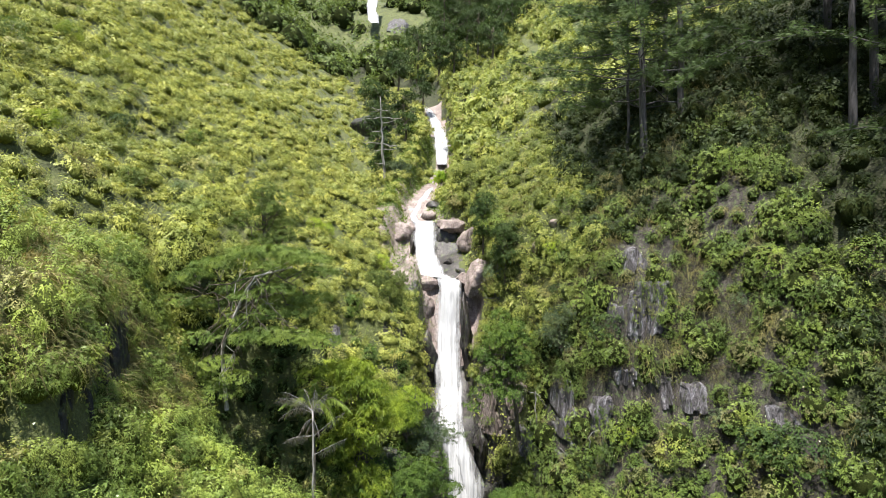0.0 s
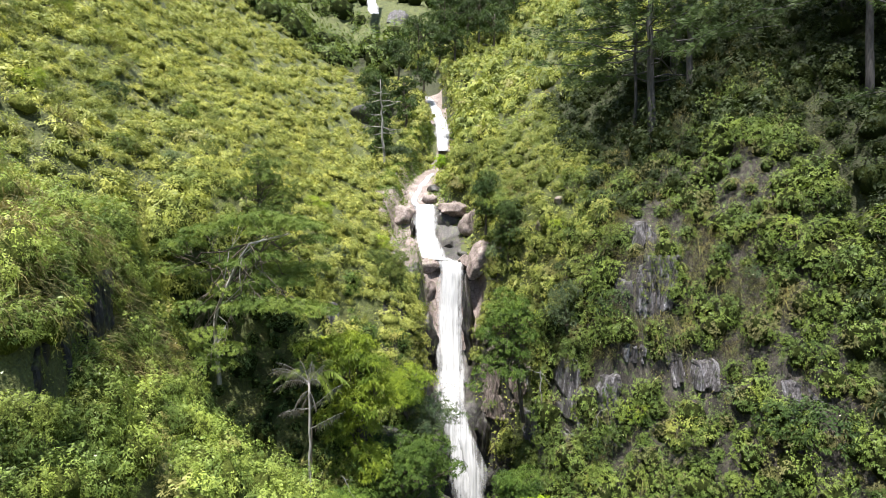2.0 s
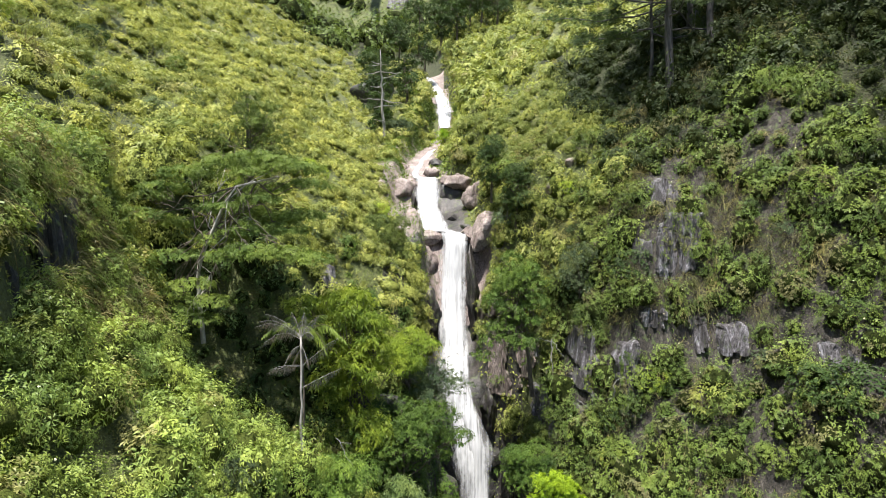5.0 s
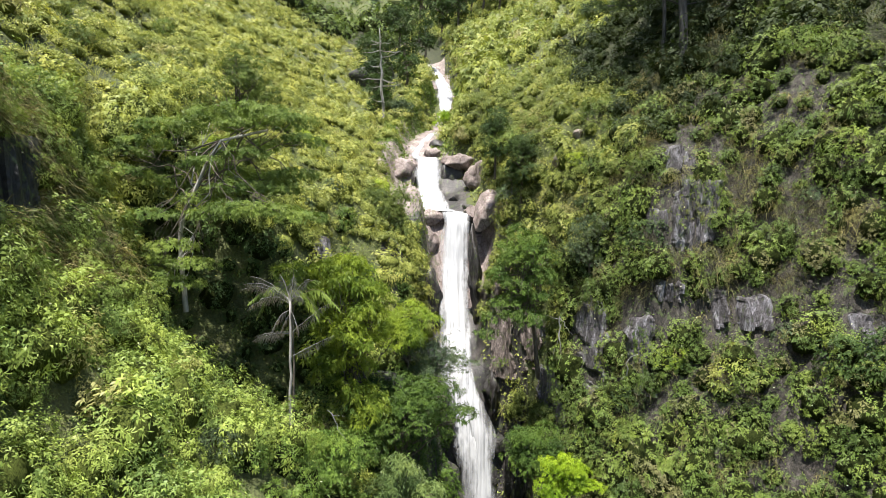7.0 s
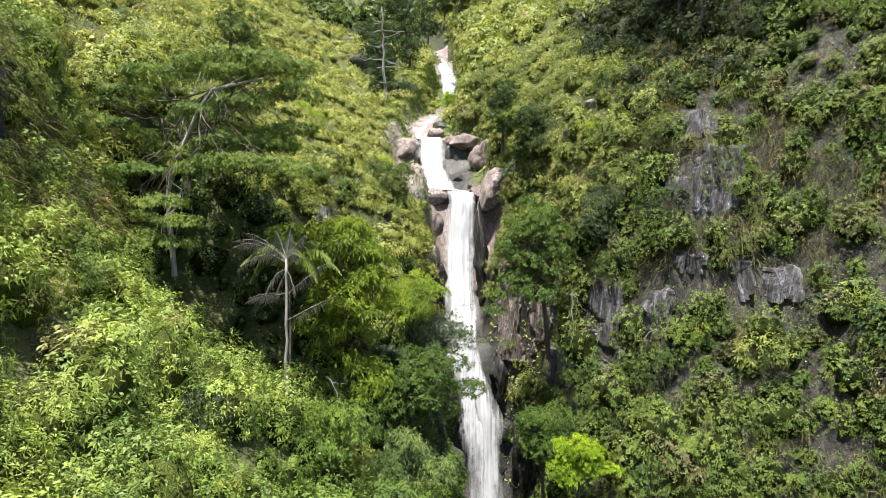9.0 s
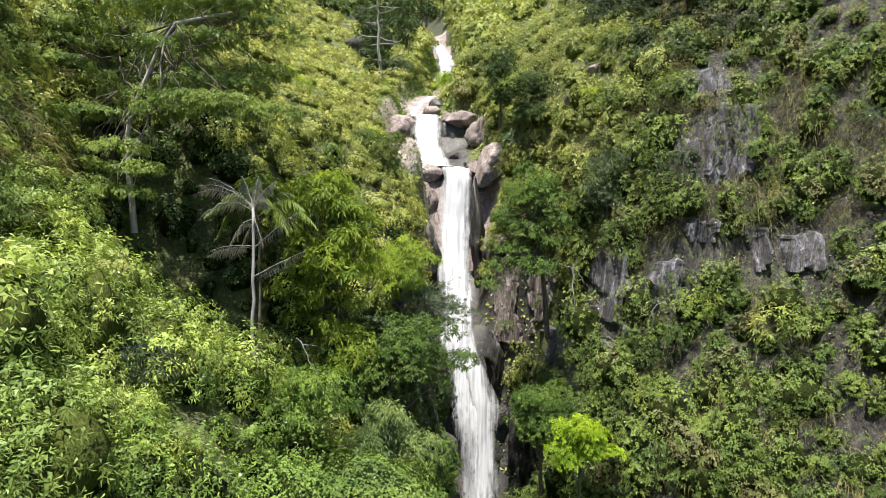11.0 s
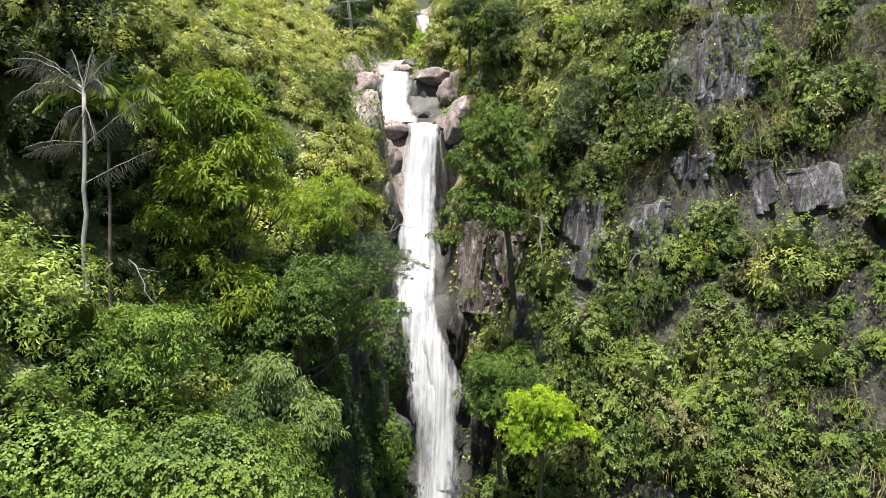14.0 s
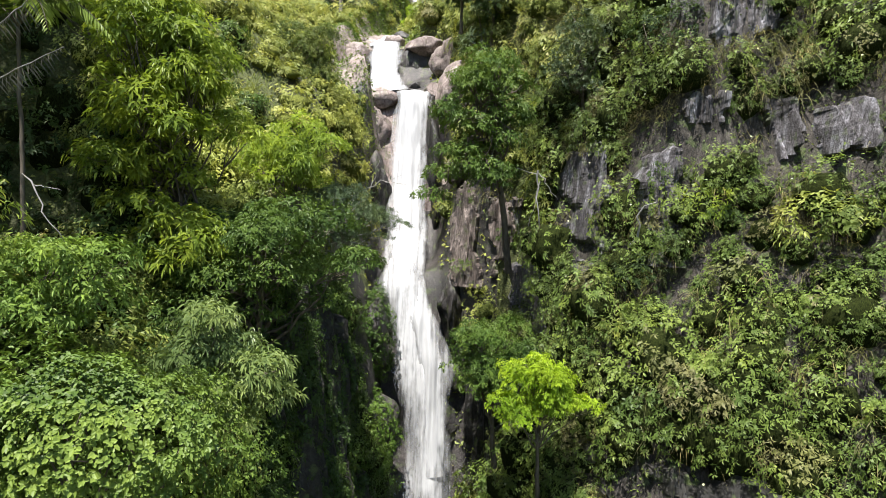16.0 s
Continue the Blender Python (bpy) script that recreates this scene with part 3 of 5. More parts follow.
crag("cliff_face_10", 4.4, 52.4, 14.4, 2.2, 6.6, ROCK_STREAK, 20, "tall pinkish brown cliff streaked by water", (-0.3, -1), 0.45, 0.14, ragged=0.5)
crag("cliff_face_11", 6.2, 50.4, 13.0, 2.4, 5.4, ROCK_STREAK, 21, "broken brown cliff beside the waterfall", (-0.3, -1), 0.4, 0.2, ragged=0.5)
crag("cliff_face_12", -15.1, 25.8, 24.2, 3.0, 3.0, ROCK_DARK, 37, "dark cliff rock under dry grass, its shade in the colour", (0.75, -0.65), 0.6)
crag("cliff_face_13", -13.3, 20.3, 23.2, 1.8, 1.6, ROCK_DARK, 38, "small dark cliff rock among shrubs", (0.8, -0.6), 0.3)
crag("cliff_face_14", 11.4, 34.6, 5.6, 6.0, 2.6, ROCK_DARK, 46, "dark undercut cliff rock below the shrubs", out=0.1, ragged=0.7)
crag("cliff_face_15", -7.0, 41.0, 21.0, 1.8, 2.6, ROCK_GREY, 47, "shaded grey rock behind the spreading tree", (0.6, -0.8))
crag("cliff_face_16", -1.35, 39.8, 7.6, 8.0, 12.5, ROCK_DARK, 48, "overhung rock wall above the stream, its shade in the dark colour", (1, -0.35), 0.3, 0.4, 0.3)
crag("cliff_face_17", 4.6, 48.4, 4.0, 4.5, 7.0, ROCK_DARK, 49, "black wet rock in shade tone at the foot of the cliff", (-0.5, -1), 0.4, 0.3)
rock("boulder", 3.5, 59.7, 24.0, (1.15, 1.4, 2.5), ROCK_PINK, 22, "pale pinkish grey boulder at the lip of the fall", 0.10, 0, cuts=18, lean=-14, tip=24)
rock("boulder", 2.1, 60.9, 23.5, (0.8, 0.9, 0.9), ROCK_PINK, 23, "small pale boulder beside the ledge", 0.04, cuts=8)
rock("boulder", 1.3, 69.4, 29.2, (2.8, 2.1, 1.25), ROCK_PINK, 24, "flat pinkish rock slab above the plunge pool", 0.10, 10, cuts=16)
# Back of the recess: the wet-rock colour also carries its shade.
rock("boulder", 0.6, 69.2, 26.8, (2.3, 1.1, 2.5), ROCK_WET, 25, "dark wet rock of the hollow beside the fall, shade in its colour", 0.08)
rock("boulder", 3.2, 66.4, 27.2, (1.8, 1.7, 2.0), ROCK_PINK, 50, "overhanging mossy pink rock in the gorge", 0.14, cuts=16)
rock("boulder", 1.9, 64.4, 23.9, (1.3, 1.2, 0.9), ROCK_WET, 52, "dark wet block below the overhang", 0.05)
rock("boulder", -1.7, 61.2, 23.15, (1.45, 0.8, 0.8), ROCK_PINK, 53, "low pale rock lip before the plunge pool", 0.04, cuts=8)
rock("boulder", 0.9, 65.8, 24.9, (1.0, 0.9, 0.8), ROCK_WET, 54, "dark wet boulder in the plunge pool", 0.06)
rock("boulder", 2.3, 66.6, 25.4, (0.9, 0.8, 1.1), ROCK_WET, 55, "dark wet boulder under the overhang", 0.06)
rock("boulder", -1.7, 72.0, 30.3, (1.2, 1.0, 0.75), ROCK_PINK, 56, "pale boulder splitting the rapid", 0.06)
rock("boulder", -4.7, 69.9, 28.1, (2.4, 2.0, 1.6), ROCK_PINK, 26, "grey pink rock slab beside the middle drop", 0.08, cuts=16)
# Block added where the slab has a dark hole; its colour gives the shade.
rock("boulder", -3.5, 67.9, 27.2, (0.55, 0.9, 1.4), ROCK_WET, 36, "dark block put in for the shaded hole beside the fall", 0.05)
rock("boulder", -4.7, 64.4, 24.5, (2.0, 1.9, 2.1), ROCK_PINK, 28, "pale pink rock shelf at the lip of the fall", 0.10, cuts=16)
rock("boulder", -3.2, 62.6, 23.1, (1.5, 1.5, 1.3), ROCK_PINK, 51, "pale pinkish rock beside the lip, half hidden by shrubs", 0.05, cuts=9, tip=18)
rock("rock_wall", -2.4, 60.8, 20.9, (1.9, 1.5, 3.0), ROCK_PINK, 29, "wet pinkish rock wall beside the main drop", 0.22, cuts=18)
rock("rock_wall", 2.3, 57.4, 18.5, (0.6, 1.2, 4.6), ROCK_WET, 30, "black wet rock wall beside the main drop", 0.18)
rock("rock_wall", -1.5, 57.4, 16.2, (0.9, 1.4, 3.2), ROCK_WET, 31, "dark wet rock wall shaded by leaves", 0.18)
rock("mossy_rock", -0.9, 49.9, 8.0, (1.25, 1.5, 3.0), ROCK_WET, 32, "dark rock wall covered with moss beside the fall", 0.15, clear=0.1)
rock("mossy_rock", -0.5, 47.6, 3.4, (1.5, 1.6, 2.3), ROCK_WET, 33, "dark rounded rock covered with moss at the fall's foot", 0.1, clear=0.1)
rock("rock_wall", 3.4, 51.8, 9.6, (0.7, 1.2, 2.6), ROCK_WET, 35, "black wet rock edging the lower fall", 0.2)
rock("rock_outcrop", 9.6, 50.9, 29.6, (0.5, 0.5, 0.45), ROCK_PINK, 39, "small pale rock on the grassy spur")
rock("rock_outcrop", 8.0, 50.3, 27.6, (0.4, 0.5, 0.6), ROCK_PINK, 40, "small pale rock on the grassy spur")
rock("rock_outcrop", -12.2, 106.0, 46.0, (5.0, 3.0, 3.6), ROCK_DARK, 41, "dark rock face high in the side gully", 0.3)
rock("rock_outcrop", 1.2, 119.5, 50.5, (2.4, 3.0, 3.2), ROCK_STREAK, 42, "brown rock beside the upper fall", 0.2)
rock("rock_outcrop", -13.5, 173.0, 84.0, (4.0, 4.0, 4.4), ROCK_GREY, 43, "grey rock beside the topmost fall", 0.3)
rock("boulder", -5.6, 75.0, 30.9, (1.6, 2.0, 1.2), ROCK_PINK, 44, "brown flat boulder above the upper pool", 0.05)
rock("boulder", -1.4, 75.4, 31.2, (1.4, 1.6, 1.0), ROCK_WET, 45, "dark wet boulder in the stream", 0.05)

# ---- water ----
def fall(name, rows, label, seed, lift=0.0, thick=0.5, n_across=25, per_m=6, thin_=0.10):
    """A sheet of falling water along rows of (x, y, z, width)."""
    rows = np.asarray(rows, float)
    seg = np.r_[0, np.cumsum(np.linalg.norm(np.diff(rows[:, :3], axis=0), axis=1))]
    n = max(int(seg[-1] * per_m), 12)
    s = np.linspace(0, seg[-1], n)
    c = np.stack([np.interp(s, seg, rows[:, i]) for i in range(4)], 1)
    for _ in range(3):
        c[1:-1] = (c[:-2] + c[1:-1] * 2 + c[2:]) / 4
    u = np.linspace(-1, 1, n_across)
    S, U = np.meshgrid(s, u, indexing="ij")
    wob = 1.06 + 0.16 * fbm(S * 0.5, np.sign(U) * 3.0, 0, seed, 3) * np.abs(U)
    X = c[:, 0][:, None] + U * c[:, 3][:, None] * 0.5 * wob
    bulge = (1 - U ** 2) * 0.22 * c[:, 3][:, None]
    strand = 0.10 * fbm(X * 3.0, S * 0.3, 0, seed + 3, 3) + 0.02 * fbm(X * 9.0, S * 0.5, 0, seed + 8, 2)
    Y = c[:, 1][:, None] - bulge - strand - lift
    Z = c[:, 2][:, None] + 0.3 * strand + 0 * U
    me = grid_mesh(name, np.stack([X, Y, Z], -1).reshape(-1, 3), n, n_across, (WATER,), True, np.stack([X + seed, S], -1).reshape(-1, 2))
    at = me.attributes.new("thick", "FLOAT", "POINT")
    at.data.foreach_set("value", ((thick * (1 - np.abs(U) ** 2.2) + 0.15) * (0.72 + 0.28 * step(0, 0.8, S)) * (0.6 + 0.4 * step(0, 1.2, seg[-1] - S)) - thin_ * step(0.35, 0.8, S / seg[-1]) * (0.5 + 0.5 * fbm(X * 1.5, S * 0.15, 0, seed, 2))).astype(np.float32).ravel())
    return tagged(new(name, me), label, "waterfall", kind="structure")


MAIN = [(0.5, 61.2, 23.75, 2.3), (0.55, 60.2, 23.5, 2.4), (0.6, 59.5, 22.6, 2.3), (0.55, 58.6, 19.5, 2.3), (0.45, 57.3, 16.6, 2.4), (0.6, 55.6, 13.8, 2.4), (0.7, 54.0, 12.2, 2.4), (0.75, 53.2, 11.2, 2.2)]
LOWER = [(0.5, 53.8, 12.3, 1.5), (0.5, 52.8, 11.9, 1.8), (0.55, 51.8, 10.8, 2.5), (1.35, 50.9, 8.6, 2.7), (1.95, 50.2, 6.2, 3.0), (2.2, 49.5, 4.0, 2.7), (2.2, 48.8, 1.5, 2.6), (2.15, 48.2, -0.6, 3.0)]
fall("waterfall_main", MAIN, "white main drop of the waterfall over dark rock", 1, 0.0, 0.58)
fall("waterfall_lower", LOWER, "white lower cascade spreading over the rock", 2, 0.0, 0.42, thin_=0.22)
fall("waterfall_lower_curtain", [(1.3, 52.0, 11.0, 1.0), (1.7, 50.9, 9.0, 1.3), (2.3, 50.1, 6.8, 1.3), (2.6, 49.4, 4.0, 1.4), (2.5, 48.6, 1.0, 1.6)], "thick white outer strand of the lower cascade", 3, 0.25, 0.6)
fall("waterfall_ledge", [(-2.5, 70.2, 29.75, 1.9), (-2.2, 68.9, 29.5, 2.3), (-2.15, 68.2, 28.8, 2.3), (-2.1, 66.2, 26.6, 2.3), (-1.75, 64.4, 25.0, 2.6), (-1.45, 62.9, 24.1, 2.9), (-0.6, 62.0, 23.85, 2.6), (0.3, 61.2, 23.8, 2.2)], "white middle drop onto the rock ledge", 4, 0.1, 0.65, thin_=0.0)
fall("waterfall_pool", [(-1.6, 84.0, 34.4, 0.6), (-2.0, 81.0, 33.75, 0.8), (-2.5, 78.0, 32.85, 1.0), (-3.3, 75.0, 31.5, 1.0), (-3.7, 72.4, 30.3, 0.9), (-3.3, 70.8, 29.65, 0.9), (-2.6, 69.9, 29.5, 1.2)], "white rapid between the boulders", 5, 0.1, 0.65, thin_=0.0)
fall("waterfall_upper", [(-3.4, 121.0, 52.6, 1.3), (-2.7, 117.0, 51.0, 1.6), (-1.5, 111.0, 48.2, 1.9), (-0.5, 105.0, 45.1, 2.2), (-0.15, 98.0, 41.6, 2.2), (-0.15, 92.0, 38.4, 1.8)], "white upper cascade between green slopes", 6, 0.6, 0.8, thin_=0.0)
fall("waterfall_top", [(-20.4, 180.0, 101.0, 2.6), (-20.3, 174.0, 95.0, 2.8), (-20.2, 170.0, 88.5, 3.0), (-19.0, 166.0, 84.0, 2.6)], "distant topmost white fall", 7, 1.5, 0.8, thin_=0.0)

# ---- green cover of the slopes ----
def clear_of_rocks(x, y, z, extra=0.0):
    ok = np.ones(len(x), bool)
    for rx, ry, rz, rr, sx, sz in ROCKS:
        if rr > 0.15:
            ok &= ~((((x - rx) / (sx + extra)) ** 2 + ((z - rz) / (sz + extra)) ** 2 < 0.9) & (np.abs(y - ry) < 3.0))
    return ok


def sow(rng, n, x0, x1, y0, y1, keep=None, deep=False):
    """Places on the slopes, as thick on steep ground as on flat."""
    x, y = rng.uniform(x0, x1, n), rng.uniform(y0, y1, n)
    a, b = slope(x, y)
    area = np.minimum(np.sqrt(1 + a * a + b * b), 5.0)
    ok = rng.uniform(0, 5.0, n) < area
    d = x - axis(y)
    steep = ok.copy()
    ok &= (d > np.where(y < 56, 2.6, np.where(y < 72, 4.0, 3.2))) | (d < -np.where(y < 56, 2.2, np.where(y < 58, 3.3, np.where(y < 72, 5.4, 2.6)))) | ((y > 84) & (y < 90) & (d > 1.2))
    ok |= (np.abs(d) > 1.1) & (y > 83) & (y < 90)
    ok |= (np.abs(d) > np.where(d > 0, 3.4, 2.8)) & (y >= 90)
    ok &= ~((x > -2.9) & (x < 2.0) & (y < 50))
    if not deep:
        ok &= ~((((x + 11.6) / 4.0) ** 2 + ((y - 34.0) / 4.5) ** 2) < 1)
    ok &= steep & ((y < 90) | (y > 124) | (np.abs(d) > 2.4))
    if keep is not None:
        ok &= keep(x, y)
    x, y, a, b = x[ok], y[ok], a[ok], b[ok]
    z = height(x, y)
    nrm = unit(np.stack([-a, -b, np.ones_like(a)], 1))
    return x, y, z, nrm


def ico(sub_):
    bm = bmesh.new()
    bmesh.ops.create_icosphere(bm, subdivisions=sub_, radius=1.0)
    vs = np.array([q.co[:] for q in bm.verts])
    fs = np.array([[q.index for q in f.verts] for f in bm.faces])
    bm.free()
    return vs, fs


def cover(name, rng, spots, R, L, W, per, k, mat, label, core, slim=True, flat=1.05, spread_=1.32, sag=0.12, lean=0.4, fine=2):
    """Shrubs side by side: a lumpy dense inside and a skin of small leaves."""
    x, y, z, nrm = spots
    ok = clear_of_rocks(x, y, z, 0.25)
    x, y, z, nrm = x[ok], y[ok], z[ok], nrm[ok]
    n = len(x)
    size = R * np.clip(rng.lognormal(0, 0.36, n), 0.5, 1.8)
    up = unit(nrm * lean + np.array([0, 0, 1.0 - lean]))
    U = unit(np.cross(up, np.array([0, 1.0, 0.01])))
    B = np.stack([U, np.cross(up, U), up], 1)
    own = rng.uniform(0, 900, n)
    foot = np.stack([x, y, z], 1) + up * (size * 0.10)[:, None]
    tall = flat * rng.uniform(0.75, 1.3, n)

    def lumps(d):
        o = own.reshape(-1, 1)
        return 1 + 0.34 * vnoise(d[..., 0] * 1.7 + o, d[..., 1] * 1.7 + o, d[..., 2] * 1.7, 5) + 0.20 * vnoise(d[..., 0] * 4 + o, d[..., 1] * 4, d[..., 2] * 4 + o, 6)

    def placed(d, r):
        q = d * (r * size[:, None])[..., None]
        q = np.concatenate([q[..., :2], q[..., 2:] * tall[:, None, None]], -1)
        return np.einsum("nki,nij->nkj", q, B) + foot[:, None]

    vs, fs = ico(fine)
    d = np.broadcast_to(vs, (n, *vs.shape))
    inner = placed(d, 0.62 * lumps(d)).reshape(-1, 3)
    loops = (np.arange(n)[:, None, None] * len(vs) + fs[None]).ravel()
    tagged(new(name + "_inner", mesh_np(name + "_inner", inner, loops, np.arange(n * len(fs)) * 3, (core,), True)), "dense inner core of " + label, "undergrowth", kind="stuff")

    d = unit(rng.normal(0, 1, (n, per, 3)))
    d[..., 2] = np.where(d[..., 2] < -0.15, -d[..., 2], d[..., 2])
    C = placed(d, lumps(d) * rng.uniform(0.80, 1.10, (n, per)))
    A = np.einsum("nki,nij->nkj", unit(d + np.array([0, 0, 0.35]) + rng.normal(0, 0.2, d.shape)), B)
    Ls = np.repeat(L * rng.uniform(0.8, 1.2, n) * np.clip(size / R, 0.7, 1.8) ** 0.7, per)
    P, D, N = sprigs(rng, C.reshape(-1, 3), A.reshape(-1, 3), k, Ls, spread_, 0.25, sag)
    LL = np.repeat(Ls, k) * rng.uniform(0.7, 1.2, len(P))
    ob = new(name, leaf_mesh(name, P, D, N, LL, LL * W, mat, False, 0.25, slim))
    return tagged(ob, label, "undergrowth", kind="stuff")


def on_left(x, y):
    return x < axis(y)


def on_right(x, y):
    return x >= axis(y)


def thin(spots, gap):
    """Drops places that lie closer than gap to an earlier one."""
    P = np.stack(spots[:3], 1)
    cells, keep = {}, []
    for i, p in enumerate(P):
        c = tuple(int(q) for q in np.floor(p / gap))
        near = [cells.get((c[0] + a, c[1] + b, c[2] + d)) for a in (-1, 0, 1) for b in (-1, 0, 1) for d in (-1, 0, 1)]
        if all(q is None or np.sum((P[q] - p) ** 2) > gap * gap for q in near):
            cells[c] = i
            keep.append(i)
    return tuple(s[keep] for s in spots)


r1 = np.random.default_rng(21)
s = thin(sow(r1, 13000, -22, 0, 14, 31, lambda x, y: on_left(x, y) & ((y < 25) | (x > -17.2)) & (x + 0.5 * vnoise(x, y, 0, 61) < -7.4)), 1.15)
cover("near_hill_shrubs", r1, s, 0.85, 0.115, 0.36, 215, 7, LEAF_NEAR, "soft bright green shrubs and ferns on the near slope", CORE_HILL)
s = thin(sow(r1, 6000, -8.2, 0, 14, 31, lambda x, y: on_left(x, y) & (x + 0.5 * vnoise(x, y, 0, 61) >= -7.4)), 1.15)
cover("bank_shrubs", r1, s, 0.85, 0.12, 0.40, 190, 7, LEAF_MOUND, "fresh green leafy shrubs on the bank below the slope", CORE_CLIFF)
s = thin(sow(r1, 9000, -17.2, 0, 30.5, 44, on_left), 1.25)
cover("mid_hill_shrubs", r1, s, 0.90, 0.15, 0.36, 150, 7, LEAF_HILL, "low bright green shrubs and ferns covering the sunny slope", CORE_HILL, flat=0.85)
s = thin(sow(r1, 26000, -40, -2, 24, 72, lambda x, y: on_left(x, y) & ((y > 43) | (x < -17))), 1.0)
cover("hill_shrubs", r1, s, 0.72, 0.178, 0.38, 50, 6, LEAF_MEADOW, "low bright scrub and long grass on the sunny upper slope", CORE_MEADOW, flat=0.6)
s = thin(sow(r1, 9000, -56, -2, 70, 145, on_left), 1.7)
cover("upper_hill_shrubs", r1, s, 1.15, 0.29, 0.38, 46, 6, LEAF_MEADOW, "dense low scrub on the far upper slope", CORE_MEADOW, flat=0.6, fine=1)
s = thin(sow(r1, 3500, -60, -39.5, 27, 72, on_left), 2.0)
cover("outer_hill_shrubs", r1, s, 1.5, 0.5, 0.35, 30, 6, LEAF_MEADOW, "scrub on the flank of the slope", CORE_MEADOW)
# Deep leaf colour stands in for the canopy's shade over the hollow.
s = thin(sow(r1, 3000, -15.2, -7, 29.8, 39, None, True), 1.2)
cover("hollow_shrubs", r1, s, 0.7, 0.13, 0.5, 80, 6, LEAF_DEEP, "leafy growth in the hollow, its shade put in dark leaves", CORE_CLIFF)
r2 = np.random.default_rng(22)


def bare_cliff(x, y):
    """Stretches of the cliff where dry grass takes the place of shrubs."""
    z = lie(x, y)
    band = np.exp(-((z - 22) / 7.0) ** 2) * np.exp(-((x - 13.5) / 7.5) ** 4)
    return fbm(x / 2.2, y / 2.2, z / 3.0, 57, 3) + 0.75 * band > 0.86


s = thin(sow(r2, 15000, 1, 25, 28, 48, lambda x, y: on_right(x, y) & ~bare_cliff(x, y)), 1.15)
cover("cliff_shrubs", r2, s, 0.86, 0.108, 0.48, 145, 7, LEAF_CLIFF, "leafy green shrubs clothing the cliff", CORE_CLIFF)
s = thin(sow(r2, 6000, 0, 13, 46, 72, on_right), 1.2)
cover("spur_shrubs", r2, s, 0.85, 0.16, 0.40, 100, 6, LEAF_HILL, "yellow green scrub on the sunlit spur", CORE_HILL, flat=0.85)
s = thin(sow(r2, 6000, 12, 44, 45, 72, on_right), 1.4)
cover("pine_scrub", r2, s, 0.95, 0.20, 0.58, 80, 6, LEAF_PINE_SHADE, "dark green shrubs under the pines, leaf colour darkened for shade", CORE_CLIFF)
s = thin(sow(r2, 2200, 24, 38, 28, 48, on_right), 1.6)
cover("pine_understorey", r2, s, 1.0, 0.2, 0.58, 80, 6, LEAF_PINE_SHADE, "shrubs below the pines, leaf colour darkened for shade", CORE_CLIFF)
s = thin(sow(r2, 5200, -20, 42, 70, 147, on_right), 2.2)
cover("upper_spur_shrubs", r2, s, 1.5, 0.36, 0.55, 92, 6, LEAF_HILL, "scrub on the upper spur", CORE_HILL, fine=1)
s = thin(sow(r2, 1400, -90, 36, 142, 200), 4.0)
cover("far_scrub", r2, s, 4.0, 0.6, 0.6, 84, 6, LEAF_SHRUB, "distant green scrub on the mountain", CORE_CLIFF)


def creepers(name, rng, spots, per, L, mat, label):
    """Leaves close above the soil between the shrubs."""
    x, y, z, nrm = spots
    n = len(x)
    base = np.repeat(np.stack([x, y, z], 1) + nrm * 0.10, per, 0) + rng.normal(0, 0.30, (n * per, 3)) * np.array([1, 1, 0.5])
    base[:, 2] = height(base[:, 0], base[:, 1]) + 0.08
    D = unit(rng.normal(0, 1, (n * per, 3)) + np.array([0, 0, 0.3]))
    N = unit(np.repeat(nrm, per, 0) * 0.6 + np.array([0, 0, 0.6]) + rng.normal(0, 0.3, (n * per, 3)))
    LL = L * rng.uniform(0.6, 1.3, n * per) * np.repeat(np.clip(y / 40, 0.7, 2.5), per)
    return tagged(new(name, leaf_mesh(name, base, D, N, LL, LL * 0.6, mat, False, 0.2, True)), label, "undergrowth", kind="stuff")


def wall_spots(rng, n, x0, x1, y0, y1, steep, gap, keep):
    """Places on the steepest ground, spread evenly over its true surface."""
    me = ground.data
    c, m, area = np.empty(len(me.polygons) * 3), np.empty(len(me.polygons) * 3), np.empty(len(me.polygons))
    me.polygons.foreach_get("center", c)
    me.polygons.foreach_get("normal", m)
    me.polygons.foreach_get("area", area)
    c, m = c.reshape(-1, 3), m.reshape(-1, 3)
    m = m * np.where(m[:, 2:] < 0, -1.0, 1.0)
    ok = (c[:, 0] > x0) & (c[:, 0] < x1) & (c[:, 1] > y0) & (c[:, 1] < y1) & (m[:, 2] < steep) & keep(*c.T)
    i = rng.choice(len(area), n, p=area * ok / np.sum(area * ok))
    q = c[i] + rng.normal(0, 0.18, (n, 3))
    return thin((q[:, 0], q[:, 1], q[:, 2], m[i]), gap)


def green_ledge(x, y, z):
    return fbm(x / 1.9, y / 1.9, z / 1.7, 58, 3) > -0.02


s = wall_spots(r2, 5000, 7.5, 23, 34, 47.5, 0.32, 1.1, green_ledge)
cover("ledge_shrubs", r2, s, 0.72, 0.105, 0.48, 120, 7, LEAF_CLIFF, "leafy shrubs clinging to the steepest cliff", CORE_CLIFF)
s = wall_spots(r1, 4000, -20, -10, 14, 32, 0.5, 1.0, lambda x, y, z: z > 16)
cover("bluff_shrubs", r1, s, 0.7, 0.115, 0.36, 150, 7, LEAF_NEAR, "bright shrubs clinging to the near bluff", CORE_HILL)
s = wall_spots(r1, 3000, -8, 1.5, 30, 47, 0.55, 0.8, lambda x, y, z: z < 27)
